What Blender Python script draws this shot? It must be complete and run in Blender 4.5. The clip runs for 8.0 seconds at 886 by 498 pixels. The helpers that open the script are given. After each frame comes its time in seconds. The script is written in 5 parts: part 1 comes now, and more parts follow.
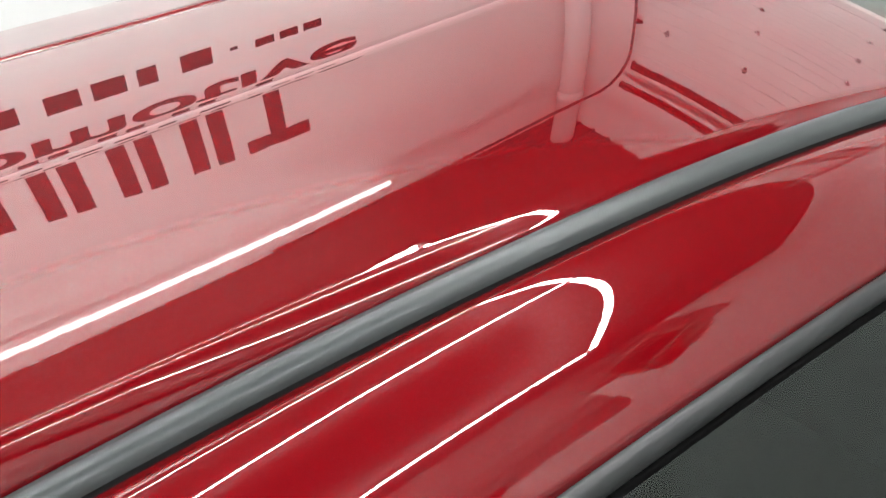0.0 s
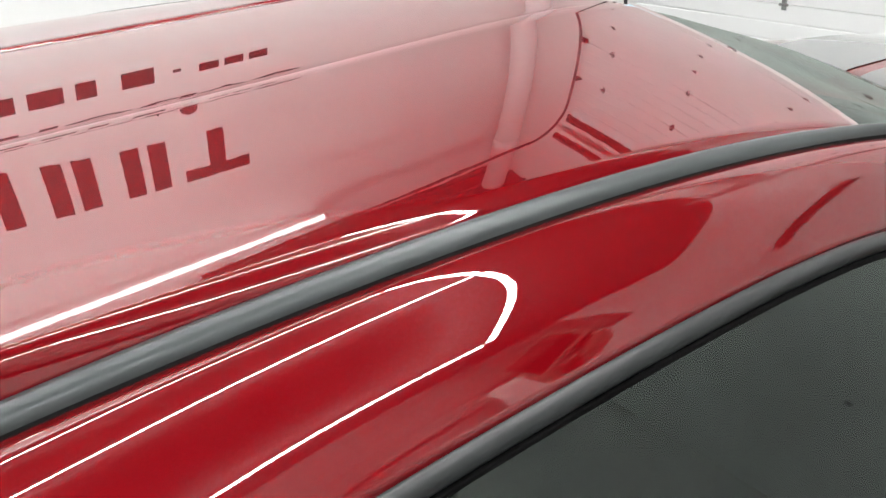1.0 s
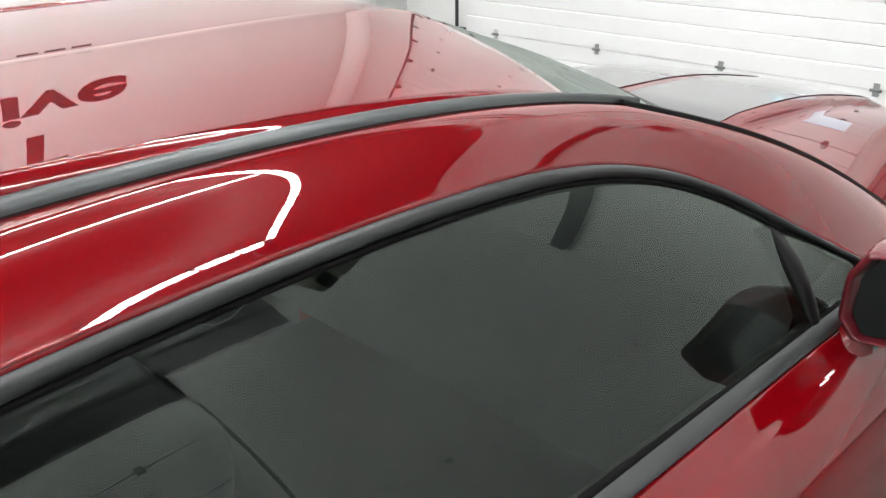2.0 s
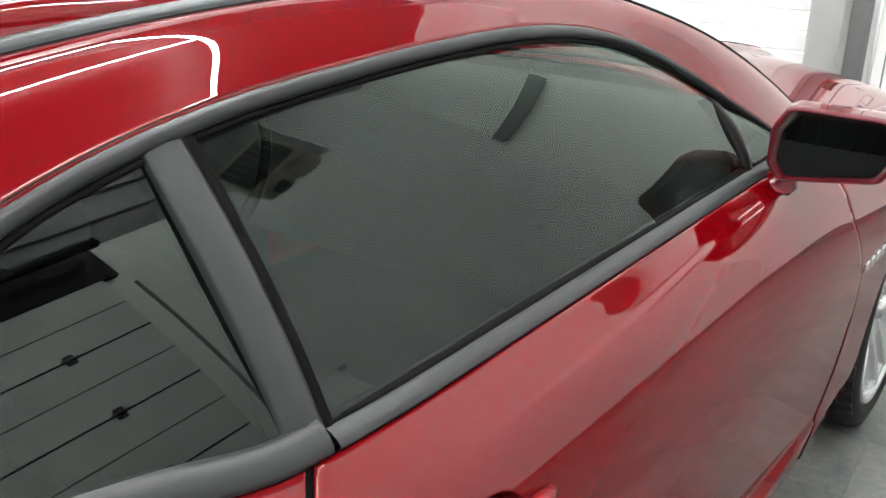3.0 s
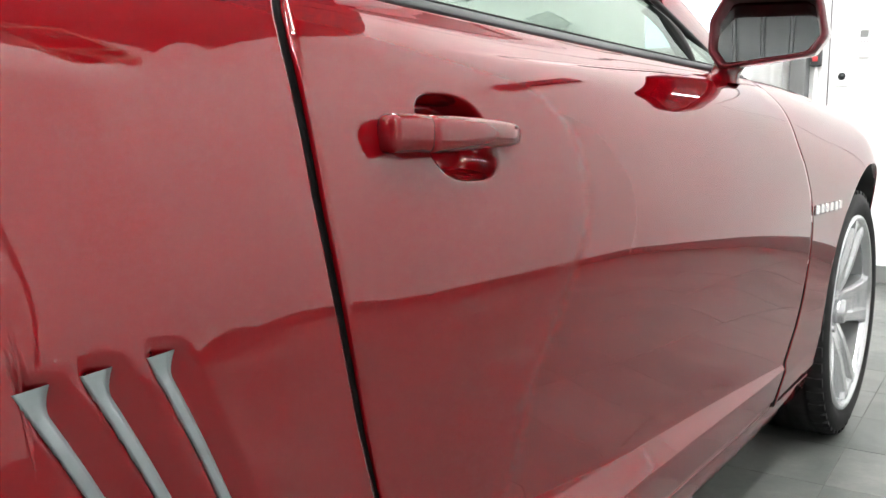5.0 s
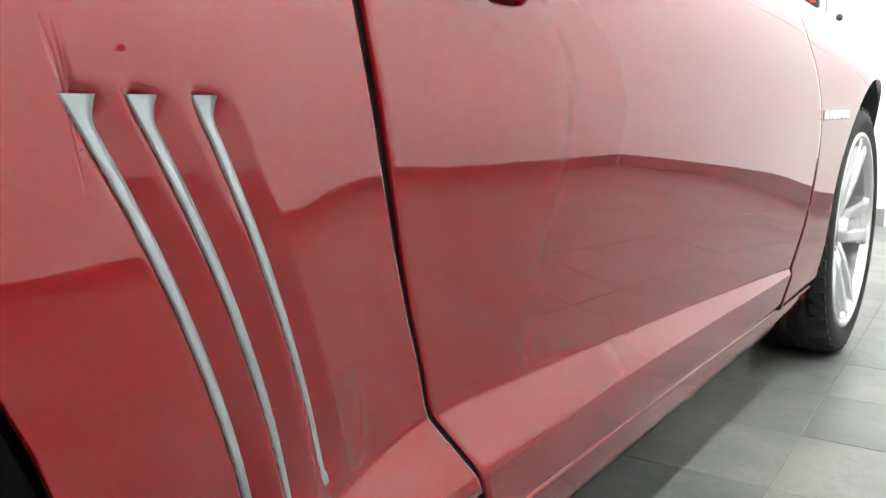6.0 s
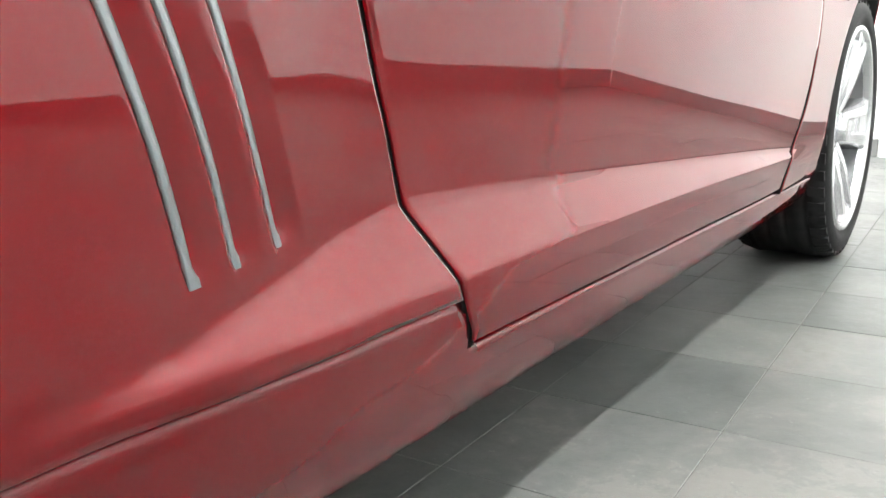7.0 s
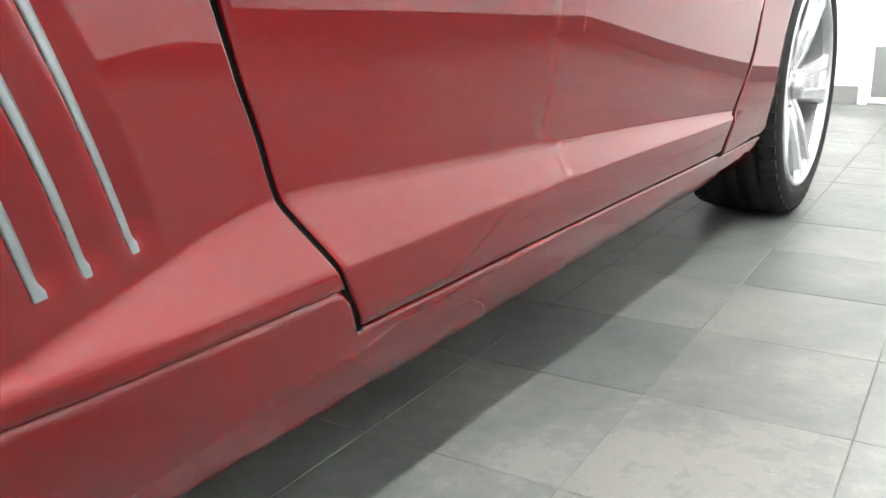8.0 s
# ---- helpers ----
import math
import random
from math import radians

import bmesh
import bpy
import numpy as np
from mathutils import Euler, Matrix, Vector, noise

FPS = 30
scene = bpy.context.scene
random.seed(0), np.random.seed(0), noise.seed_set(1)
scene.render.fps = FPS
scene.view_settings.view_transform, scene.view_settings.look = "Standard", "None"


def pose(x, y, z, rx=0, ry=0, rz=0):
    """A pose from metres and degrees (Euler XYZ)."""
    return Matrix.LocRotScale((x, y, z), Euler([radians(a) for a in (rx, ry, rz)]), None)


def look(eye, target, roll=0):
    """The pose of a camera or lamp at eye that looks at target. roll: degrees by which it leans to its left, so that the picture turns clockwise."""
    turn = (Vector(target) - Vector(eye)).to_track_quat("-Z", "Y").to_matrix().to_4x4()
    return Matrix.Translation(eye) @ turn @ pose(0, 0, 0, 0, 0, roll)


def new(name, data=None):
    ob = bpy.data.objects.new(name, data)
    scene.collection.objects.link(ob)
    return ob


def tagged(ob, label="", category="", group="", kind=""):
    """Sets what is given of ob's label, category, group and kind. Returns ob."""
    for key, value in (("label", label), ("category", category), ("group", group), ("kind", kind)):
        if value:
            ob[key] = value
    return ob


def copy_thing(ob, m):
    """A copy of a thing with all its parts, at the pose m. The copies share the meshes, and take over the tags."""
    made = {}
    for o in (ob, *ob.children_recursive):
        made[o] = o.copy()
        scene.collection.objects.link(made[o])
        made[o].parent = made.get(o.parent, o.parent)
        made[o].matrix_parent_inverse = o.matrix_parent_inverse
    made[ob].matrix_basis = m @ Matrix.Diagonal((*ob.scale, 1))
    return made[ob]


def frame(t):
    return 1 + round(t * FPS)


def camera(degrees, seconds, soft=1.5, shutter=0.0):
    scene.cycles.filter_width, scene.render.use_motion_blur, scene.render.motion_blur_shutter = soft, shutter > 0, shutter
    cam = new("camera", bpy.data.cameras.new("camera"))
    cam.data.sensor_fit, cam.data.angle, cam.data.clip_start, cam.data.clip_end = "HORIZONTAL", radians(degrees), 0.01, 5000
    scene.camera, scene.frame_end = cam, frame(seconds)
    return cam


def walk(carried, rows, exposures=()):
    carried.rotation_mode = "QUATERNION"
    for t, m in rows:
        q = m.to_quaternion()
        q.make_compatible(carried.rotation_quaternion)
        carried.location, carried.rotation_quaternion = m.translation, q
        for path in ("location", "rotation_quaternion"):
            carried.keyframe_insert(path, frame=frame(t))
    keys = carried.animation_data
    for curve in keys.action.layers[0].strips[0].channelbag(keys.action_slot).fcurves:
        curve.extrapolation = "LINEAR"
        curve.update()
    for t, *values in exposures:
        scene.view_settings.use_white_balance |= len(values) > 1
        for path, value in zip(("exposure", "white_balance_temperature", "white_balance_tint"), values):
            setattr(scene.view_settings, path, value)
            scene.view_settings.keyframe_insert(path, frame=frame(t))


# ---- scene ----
cam = camera(54.0, 8.0, soft=1.5)


def aim(x, y, z, yaw, pitch, roll):
    """Camera pose from a place, a heading to the left of +y, a tilt and a lean."""
    a, b = radians(yaw), radians(pitch)
    return look((x, y, z), (x - math.sin(a) * math.cos(b), y + math.cos(a) * math.cos(b), z + math.sin(b)), roll)


walk(cam, [
    (0, aim(0.922, -0.530, 1.534, 61.23, -28.51, -9.65)),
    (0.5, aim(0.932, -0.539, 1.522, 58.73, -26.20, -6.66)),
    (1, aim(0.984, -0.569, 1.524, 56.09, -25.53, -4.04)),
    (1.5, aim(1.080, -0.576, 1.504, 50.92, -24.18, -1.53)),
    (1.7, aim(1.127, -0.582, 1.497, 48.46, -23.49, -0.92)),
    (2.8, look((1.286, -0.948, 1.427), (0.116, 0.484, 0.664))),
    (3, look((1.285, -1.006, 1.373), (0.135, 0.451, 0.627))),
    (3.5, aim(1.333, -1.100, 1.116, 37.20, -17.07, -0.10)),
    (4, aim(1.403, -1.143, 0.933, 36.55, -8.74, -0.20)),
    (4.2, aim(1.406, -1.126, 0.902, 36.18, -8.45, -0.10)),
    (5.3, aim(1.371, -1.142, 0.772, 35.61, -7.04, 0.20)),
    (5.5, aim(1.365, -1.150, 0.742, 35.43, -7.70, 0.10)),
    (6, aim(1.352, -1.154, 0.683, 34.96, -9.61, 0.30)),
    (6.5, aim(1.328, -1.119, 0.598, 34.39, -11.16, 0.20)),
    (7, aim(1.327, -1.095, 0.512, 34.27, -11.92, -0.30)),
    (7.5, aim(1.351, -1.086, 0.490, 34.07, -14.98, -0.00)),
    (8, look((1.426, -1.055, 0.557), (0.341, 0.540, 0.020), -0.9)),
], exposures=[(0.0, -0.44), (1.0, -0.47), (1.5, -0.43), (3.0, -0.08), (3.5, 0.34), (4.0, 0.00), (5.5, 0.50), (6.0, 0.78), (6.5, 0.92), (8.0, 0.92)])

# ---- light of the place ----
world = bpy.data.worlds.new("world")
scene.world = world
world.use_nodes = True
world.node_tree.nodes["Background"].inputs[0].default_value = (0.75, 0.85, 1.0, 1)
world.node_tree.nodes["Background"].inputs[1].default_value = 0.6
TUBE_POWER = 158.0


# ---- materials ----
def nodes_of(name):
    m = bpy.data.materials.new(name)
    m.use_nodes = True
    t = m.node_tree
    return m, t, t.nodes["Principled BSDF"]


def noise_tex(t, scale, detail=4.0, rough=0.55, obj=True):
    co = t.nodes.new("ShaderNodeTexCoord")
    n = t.nodes.new("ShaderNodeTexNoise")
    n.inputs["Scale"].default_value, n.inputs["Detail"].default_value, n.inputs["Roughness"].default_value = scale, detail, rough
    t.links.new(co.outputs["Object"], n.inputs["Vector"])
    return n


def ramp(t, src, stops):
    r = t.nodes.new("ShaderNodeValToRGB")
    e = r.color_ramp.elements
    e[0].position, e[0].color = stops[0][0], (*stops[0][1], 1)
    e[1].position, e[1].color = stops[-1][0], (*stops[-1][1], 1)
    for p, c in stops[1:-1]:
        e.new(p).color = (*c, 1)
    t.links.new(src, r.inputs[0])
    return r


def bump(t, b, src, strength, distance):
    n = t.nodes.new("ShaderNodeBump")
    n.inputs["Strength"].default_value, n.inputs["Distance"].default_value = strength, distance
    t.links.new(src, n.inputs["Height"])
    t.links.new(n.outputs[0], b.inputs["Normal"])
    return n


def surface(name, base, rough=0.5, metal=0.0, vary=0.12, scale=6.0, fine=0.0, fine_scale=200.0, coat=0.0, coat_rough=0.03, spec=0.5):
    m, t, b = nodes_of(name)
    n = noise_tex(t, scale)
    lo, hi = [c * (1 - vary) for c in base], [min(1, c * (1 + vary)) for c in base]
    r = ramp(t, n.outputs[0], [(0.3, lo), (0.7, hi)])
    t.links.new(r.outputs[0], b.inputs["Base Color"])
    b.inputs["Roughness"].default_value, b.inputs["Metallic"].default_value = rough, metal
    b.inputs["Coat Weight"].default_value, b.inputs["Coat Roughness"].default_value = coat, coat_rough
    b.inputs["Specular IOR Level"].default_value = spec
    if fine:
        bump(t, b, noise_tex(t, fine_scale).outputs[0], fine, 0.002)
    return m


def paint_material():
    m, t, b = nodes_of("red_metallic_paint")
    flake = noise_tex(t, 1400.0, 1.0)
    r = ramp(t, flake.outputs[0], [(0.3, (0.385, 0.016, 0.030)), (0.7, (0.415, 0.021, 0.038))])
    t.links.new(r.outputs[0], b.inputs["Base Color"])
    b.inputs["Metallic"].default_value, b.inputs["Roughness"].default_value = 0.12, 0.5
    b.inputs["Specular IOR Level"].default_value = 0.0
    b.inputs["Coat Tint"].default_value = (0.40, 0.055, 0.11, 1)
    b.inputs["Coat Weight"].default_value, b.inputs["Coat Roughness"].default_value, b.inputs["Coat IOR"].default_value = 1.0, 0.0, 1.54
    peel = noise_tex(t, 90.0, 2.0)
    n = t.nodes.new("ShaderNodeBump")
    n.inputs["Strength"].default_value, n.inputs["Distance"].default_value = 0.006, 0.001
    t.links.new(peel.outputs[0], n.inputs["Height"])
    t.links.new(n.outputs[0], b.inputs["Coat Normal"])
    return m


def glass_material(name, tint, ior=1.52):
    m = bpy.data.materials.new(name)
    m.use_nodes = True
    t = m.node_tree
    t.nodes.clear()
    out = t.nodes.new("ShaderNodeOutputMaterial")
    mix = t.nodes.new("ShaderNodeMixShader")
    tr = t.nodes.new("ShaderNodeBsdfTransparent")
    tr.inputs[0].default_value = (*tint, 1)
    gl = t.nodes.new("ShaderNodeBsdfGlossy")
    gl.inputs["Roughness"].default_value = 0.0
    gl.inputs["Color"].default_value = (0.47, 0.52, 0.49, 1)
    # Schlick's curve, alike on both faces of the thin pane
    lw = t.nodes.new("ShaderNodeLayerWeight")
    lw.inputs["Blend"].default_value = 0.5
    pw, ml = t.nodes.new("ShaderNodeMath"), t.nodes.new("ShaderNodeMath")
    f0 = 2 * ((ior - 1) / (ior + 1)) ** 2
    pw.operation, pw.inputs[1].default_value = "POWER", 4.2
    ml.operation, ml.inputs[1].default_value, ml.inputs[2].default_value = "MULTIPLY_ADD", 1 - f0, f0
    t.links.new(lw.outputs["Facing"], pw.inputs[0])
    t.links.new(pw.outputs[0], ml.inputs[0])
    t.links.new(ml.outputs[0], mix.inputs[0])
    t.links.new(tr.outputs[0], mix.inputs[1])
    t.links.new(gl.outputs[0], mix.inputs[2])
    t.links.new(mix.outputs[0], out.inputs[0])
    return m


def glow(name, colour, power):
    m, t, b = nodes_of(name)
    b.inputs["Base Color"].default_value = (0.9, 0.9, 0.9, 1)
    b.inputs["Emission Color"].default_value = (*colour, 1)
    b.inputs["Emission Strength"].default_value = power
    return m


def tile_material():
    m, t, b = nodes_of("slate_tile")
    info = t.nodes.new("ShaderNodeObjectInfo")
    co = t.nodes.new("ShaderNodeTexCoord")
    shift = t.nodes.new("ShaderNodeVectorMath")
    shift.operation = "MULTIPLY_ADD"
    shift.inputs[1].default_value = (1, 1, 1)
    off = t.nodes.new("ShaderNodeVectorMath")
    off.operation = "SCALE"
    off.inputs[0].default_value = (37.0, 21.0, 11.0)
    t.links.new(info.outputs["Random"], off.inputs["Scale"])
    t.links.new(co.outputs["Object"], shift.inputs[0])
    t.links.new(off.outputs[0], shift.inputs[2])

    def noise(scale, detail, rough, warp=0.0):
        n = t.nodes.new("ShaderNodeTexNoise")
        n.inputs["Scale"].default_value, n.inputs["Detail"].default_value, n.inputs["Roughness"].default_value = scale, detail, rough
        n.inputs["Distortion"].default_value = warp
        t.links.new(shift.outputs[0], n.inputs["Vector"])
        return n

    def math_node(op, a, k, c=None):
        n = t.nodes.new("ShaderNodeMath")
        n.operation = op
        t.links.new(a, n.inputs[0])
        if isinstance(k, float):
            n.inputs[1].default_value = k
        else:
            t.links.new(k, n.inputs[1])
        if c is not None:
            n.inputs[2].default_value = c
        return n.outputs[0]
    big, fine, grit = noise(4.5, 5.0, 0.62, 0.6), noise(30.0, 7.0, 0.72, 0.3), noise(260.0, 2.0, 0.5)
    tone = math_node("ADD", math_node("MULTIPLY_ADD", big.outputs[0], 0.5, 0.25), math_node("MULTIPLY", fine.outputs[0], 0.75))
    tone = math_node("ADD", tone, math_node("MULTIPLY_ADD", info.outputs["Random"], 0.16, -0.08))
    # stains that run on over the joints
    geo = t.nodes.new("ShaderNodeNewGeometry")
    stain, dust = t.nodes.new("ShaderNodeTexNoise"), t.nodes.new("ShaderNodeTexNoise")
    for n, sc, det, warp in ((stain, 2.6, 6.0, 0.8), (dust, 55.0, 3.0, 0.0)):
        n.inputs["Scale"].default_value, n.inputs["Detail"].default_value, n.inputs["Roughness"].default_value = sc, det, 0.62
        n.inputs["Distortion"].default_value = warp
        t.links.new(geo.outputs["Position"], n.inputs["Vector"])
    tone = math_node("ADD", tone, math_node("MULTIPLY_ADD", stain.outputs[0], 0.7, -0.35))
    r = ramp(t, tone, [(0.55, (0.058, 0.066, 0.061)), (0.78, (0.110, 0.119, 0.112)), (0.97, (0.154, 0.160, 0.150)), (1.18, (0.180, 0.182, 0.170))])
    speck = ramp(t, math_node("MULTIPLY", grit.outputs[0], math_node("MULTIPLY_ADD", dust.outputs[0], 1.2, 0.4)), [(0.0, (0, 0, 0)), (0.74, (0, 0, 0)), (0.86, (0.12, 0.12, 0.114))])
    add = t.nodes.new("ShaderNodeMix")
    add.data_type, add.blend_type = "RGBA", "ADD"
    add.inputs["Factor"].default_value = 1.0
    t.links.new(r.outputs[0], add.inputs["A"])
    t.links.new(speck.outputs[0], add.inputs["B"])
    t.links.new(add.outputs["Result"], b.inputs["Base Color"])
    rr = ramp(t, fine.outputs[0], [(0.35, (0.30,) * 3), (0.7, (0.50,) * 3)])
    t.links.new(rr.outputs[0], b.inputs["Roughness"])
    b.inputs["Specular IOR Level"].default_value = 0.35
    bump(t, b, fine.outputs[0], 0.28, 0.003)
    return m


RED = paint_material()
GLASS = glass_material("tinted_car_glass", (0.47, 0.54, 0.485))
DARKGLASS = glass_material("dark_tinted_glass", (0.06, 0.07, 0.064))
SHIELD = glass_material("windshield_glass", (0.70, 0.78, 0.74))
TRIM = surface("grey_satin_trim", (0.028, 0.031, 0.032), 0.40, 0.2, 0.06, 30)
STRIP = surface("grey_roof_strip", (0.052, 0.060, 0.061), 0.36, 0.35, 0.06, 30)
STRIPE = surface("grey_stripe_vinyl", (0.030, 0.033, 0.033), 0.3, 0.2, 0.05, 40, coat=1.0, coat_rough=0.02)
RUBBER = surface("black_rubber", (0.005, 0.005, 0.005), 0.65, 0, 0.2, 40, 0.2, 300, spec=0.06)
GAPBLACK = surface("gap_rubber", (0.004, 0.004, 0.004), 0.9, 0, 0.2, 40, spec=0.03)
TYRE = surface("tyre_rubber", (0.013, 0.013, 0.0135), 0.62, 0, 0.35, 30, 0.25, 250, spec=0.2)
BLACK = surface("black_plastic", (0.006, 0.006, 0.006), 0.38, 0, 0.2, 20, spec=0.10)
CABIN = surface("charcoal_cabin", (0.020, 0.021, 0.022), 0.7, 0, 0.2, 15, spec=0.2)
SHADED_RED = surface("dark_red_plastic", (0.085, 0.004, 0.009), 0.4, 0, 0.1, 20, coat=0.6, spec=0.2)
RIM = surface("silver_alloy", (0.56, 0.57, 0.58), 0.27, 0.75, 0.05, 12, coat=0.5)
VENT_GLINT = surface("brushed_grey_insert", (0.20, 0.228, 0.235), 0.32, 0.4, 0.08, 60)
CHROME = surface("chrome", (0.85, 0.86, 0.87), 0.12, 1.0, 0.03, 20)
MIRROR = surface("mirror_silver", (0.18, 0.19, 0.187), 0.0, 1.0, 0.0, 5)
STEEL = surface("brake_steel", (0.32, 0.32, 0.33), 0.35, 1.0, 0.15, 20)
WALL = surface("white_wall_paint", (0.85, 0.86, 0.85), 0.55, 0, 0.025, 1.5, 0.05, 120)
DOORWHITE = surface("white_door_enamel", (0.85, 0.86, 0.86), 0.35, 0, 0.02, 2.0, 0.04, 60)
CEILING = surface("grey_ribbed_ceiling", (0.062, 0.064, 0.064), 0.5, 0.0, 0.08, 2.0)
CLADDING = surface("grey_ribbed_cladding", (0.15, 0.155, 0.153), 0.45, 0.0, 0.08, 2.0)
SKIRT = surface("grey_skirting", (0.17, 0.176, 0.172), 0.5, 0, 0.06, 8)
STEELGREY = surface("grey_steel_post", (0.20, 0.207, 0.207), 0.4, 0.4, 0.08, 8)
DARKGREY = surface("dark_track_steel", (0.05, 0.052, 0.055), 0.45, 0.5, 0.15, 15)
SIGN = surface("black_sign_vinyl", (0.012, 0.012, 0.013), 0.5, 0, 0.1, 20)
GROUT = surface("pale_grout", (0.13, 0.13, 0.122), 0.8, 0, 0.25, 25, 0.2, 200)
TILE = tile_material()
LED = glow("led_tube_light", (1.0, 0.992, 0.985), TUBE_POWER)
WASH = glow("wall_wash_light", (1.0, 0.985, 0.96), TUBE_POWER * 0.11)
LED_DIM = glow("dimmer_led_tube_light", (1.0, 0.985, 0.96), TUBE_POWER * 0.55)
SKYPANE = glow("daylight_behind_pane", (0.34, 0.80, 1.0), 1.7)
GREEN = surface("green_button", (0.03, 0.22, 0.12), 0.4)
REDBUTTON = surface("red_button", (0.55, 0.05, 0.05), 0.4)
BEIGE = surface("heater_casing", (0.36, 0.34, 0.27), 0.45, 0.2, 0.06, 10)


# ---- mesh helpers ----
def hermite(xs, ys):
    """A smooth curve through the given knots that does not overshoot."""
    xs, ys = np.array(xs, float), np.array(ys, float)
    d = np.diff(ys) / np.diff(xs)
    m = np.zeros(len(xs))
    m[0], m[-1] = d[0], d[-1]
    for i in range(1, len(xs) - 1):
        m[i] = 0 if d[i - 1] * d[i] <= 0 else 2 * d[i - 1] * d[i] / (d[i - 1] + d[i])

    def f(x):
        if x <= xs[0]:
            return float(ys[0] + m[0] * (x - xs[0]))
        if x >= xs[-1]:
            return float(ys[-1] + m[-1] * (x - xs[-1]))
        i = int(np.searchsorted(xs, x)) - 1
        i = max(0, min(i, len(d) - 1))
        h = xs[i + 1] - xs[i]
        s = (x - xs[i]) / h
        return float((1 + 2 * s) * (1 - s) ** 2 * ys[i] + s * (1 - s) ** 2 * h * m[i] + s * s * (3 - 2 * s) * ys[i + 1] + s * s * (s - 1) * h * m[i + 1])
    return f


def smooth01(x):
    x = min(1.0, max(0.0, x))
    return x * x * (3 - 2 * x)


def mesh_from(name, verts, faces, mat, parent=None, smooth=True, label="", m=None):
    me = bpy.data.meshes.new(name)
    me.from_pydata([tuple(v) for v in verts], [], faces)
    me.materials.append(mat)
    me.polygons.foreach_set("use_smooth", [smooth] * len(me.polygons))
    me.update()
    ob = new(name, me)
    if parent is not None:
        ob.parent = parent
    if m is not None:
        ob.matrix_basis = m
    if label:
        tagged(ob, label)
    return ob


def part(name, bm, mat, parent=None, label="", smooth=False, m=None):
    me = bpy.data.meshes.new(name)
    bm.normal_update()
    bm.to_mesh(me)
    bm.free()
    me.materials.append(mat)
    me.polygons.foreach_set("use_smooth", [smooth] * len(me.polygons))
    ob = new(name, me)
    if parent is not None:
        ob.parent = parent
    if m is not None:
        ob.matrix_basis = m
    if label:
        tagged(ob, label)
    return ob


def box_bm(x0, y0, z0, x1, y1, z1, bevel=0.0, seg=2):
    bm = bmesh.new()
    bmesh.ops.create_cube(bm, size=1.0)
    for v in bm.verts:
        v.co = Vector((x0 + (v.co.x + 0.5) * (x1 - x0), y0 + (v.co.y + 0.5) * (y1 - y0), z0 + (v.co.z + 0.5) * (z1 - z0)))
    if bevel:
        bmesh.ops.bevel(bm, geom=bm.edges[:], offset=bevel, segments=seg, profile=0.5, affect="EDGES")
    return bm


def tube_mesh(points, radius, sides=12, closed_ends=True, squash=1.0):
    """Vertices and faces of a round tube along points."""
    pts = [Vector(p) for p in points]
    verts, faces = [], []
    for i, p in enumerate(pts):
        d = (pts[min(i + 1, len(pts) - 1)] - pts[max(i - 1, 0)]).normalized()
        a = d.cross(Vector((0, 0, 1)))
        if a.length < 1e-3:
            a = d.cross(Vector((1, 0, 0)))
        a.normalize()
        b = a.cross(d)
        for k in range(sides):
            w = 2 * math.pi * k / sides
            verts.append(p + a * (math.cos(w) * radius) + b * (math.sin(w) * radius * squash))
    n = len(pts)
    for i in range(n - 1):
        for k in range(sides):
            k2 = (k + 1) % sides
            faces.append((i * sides + k, i * sides + k2, (i + 1) * sides + k2, (i + 1) * sides + k))
    if closed_ends:
        faces.append(tuple(range(sides))[::-1])
        faces.append(tuple((n - 1) * sides + k for k in range(sides)))
    return verts, faces


def grid_faces(nu, nv):
    return [(i * nv + j, i * nv + j + 1, (i + 1) * nv + j + 1, (i + 1) * nv + j) for i in range(nu - 1) for j in range(nv - 1)]


def hem(grid, inset, depth_dir):
    """Adds a turned-in border to a grid of points, so that a panel has a rounded edge and depth."""
    g = [[Vector(p) for p in row] for row in grid]

    def turned(row, other):
        out = []
        for p, q in zip(row, other):
            w = (p - q)
            w = w.normalized() if w.length > 1e-6 else Vector((0, 0, 0))
            out.append((p + w * inset * 0.6 + depth_dir(p) * inset * 0.5, p + w * inset * 0.8 + depth_dir(p) * inset * 4))
        return [a for a, _ in out], [b for _, b in out]
    a1, a2 = turned(g[0], g[1])
    b1, b2 = turned(g[-1], g[-2])
    g = [a2, a1] + g + [b1, b2]
    cols = list(map(list, zip(*g)))
    a1, a2 = turned(cols[0], cols[1])
    b1, b2 = turned(cols[-1], cols[-2])
    cols = [a2, a1] + cols + [b1, b2]
    return list(map(list, zip(*cols)))


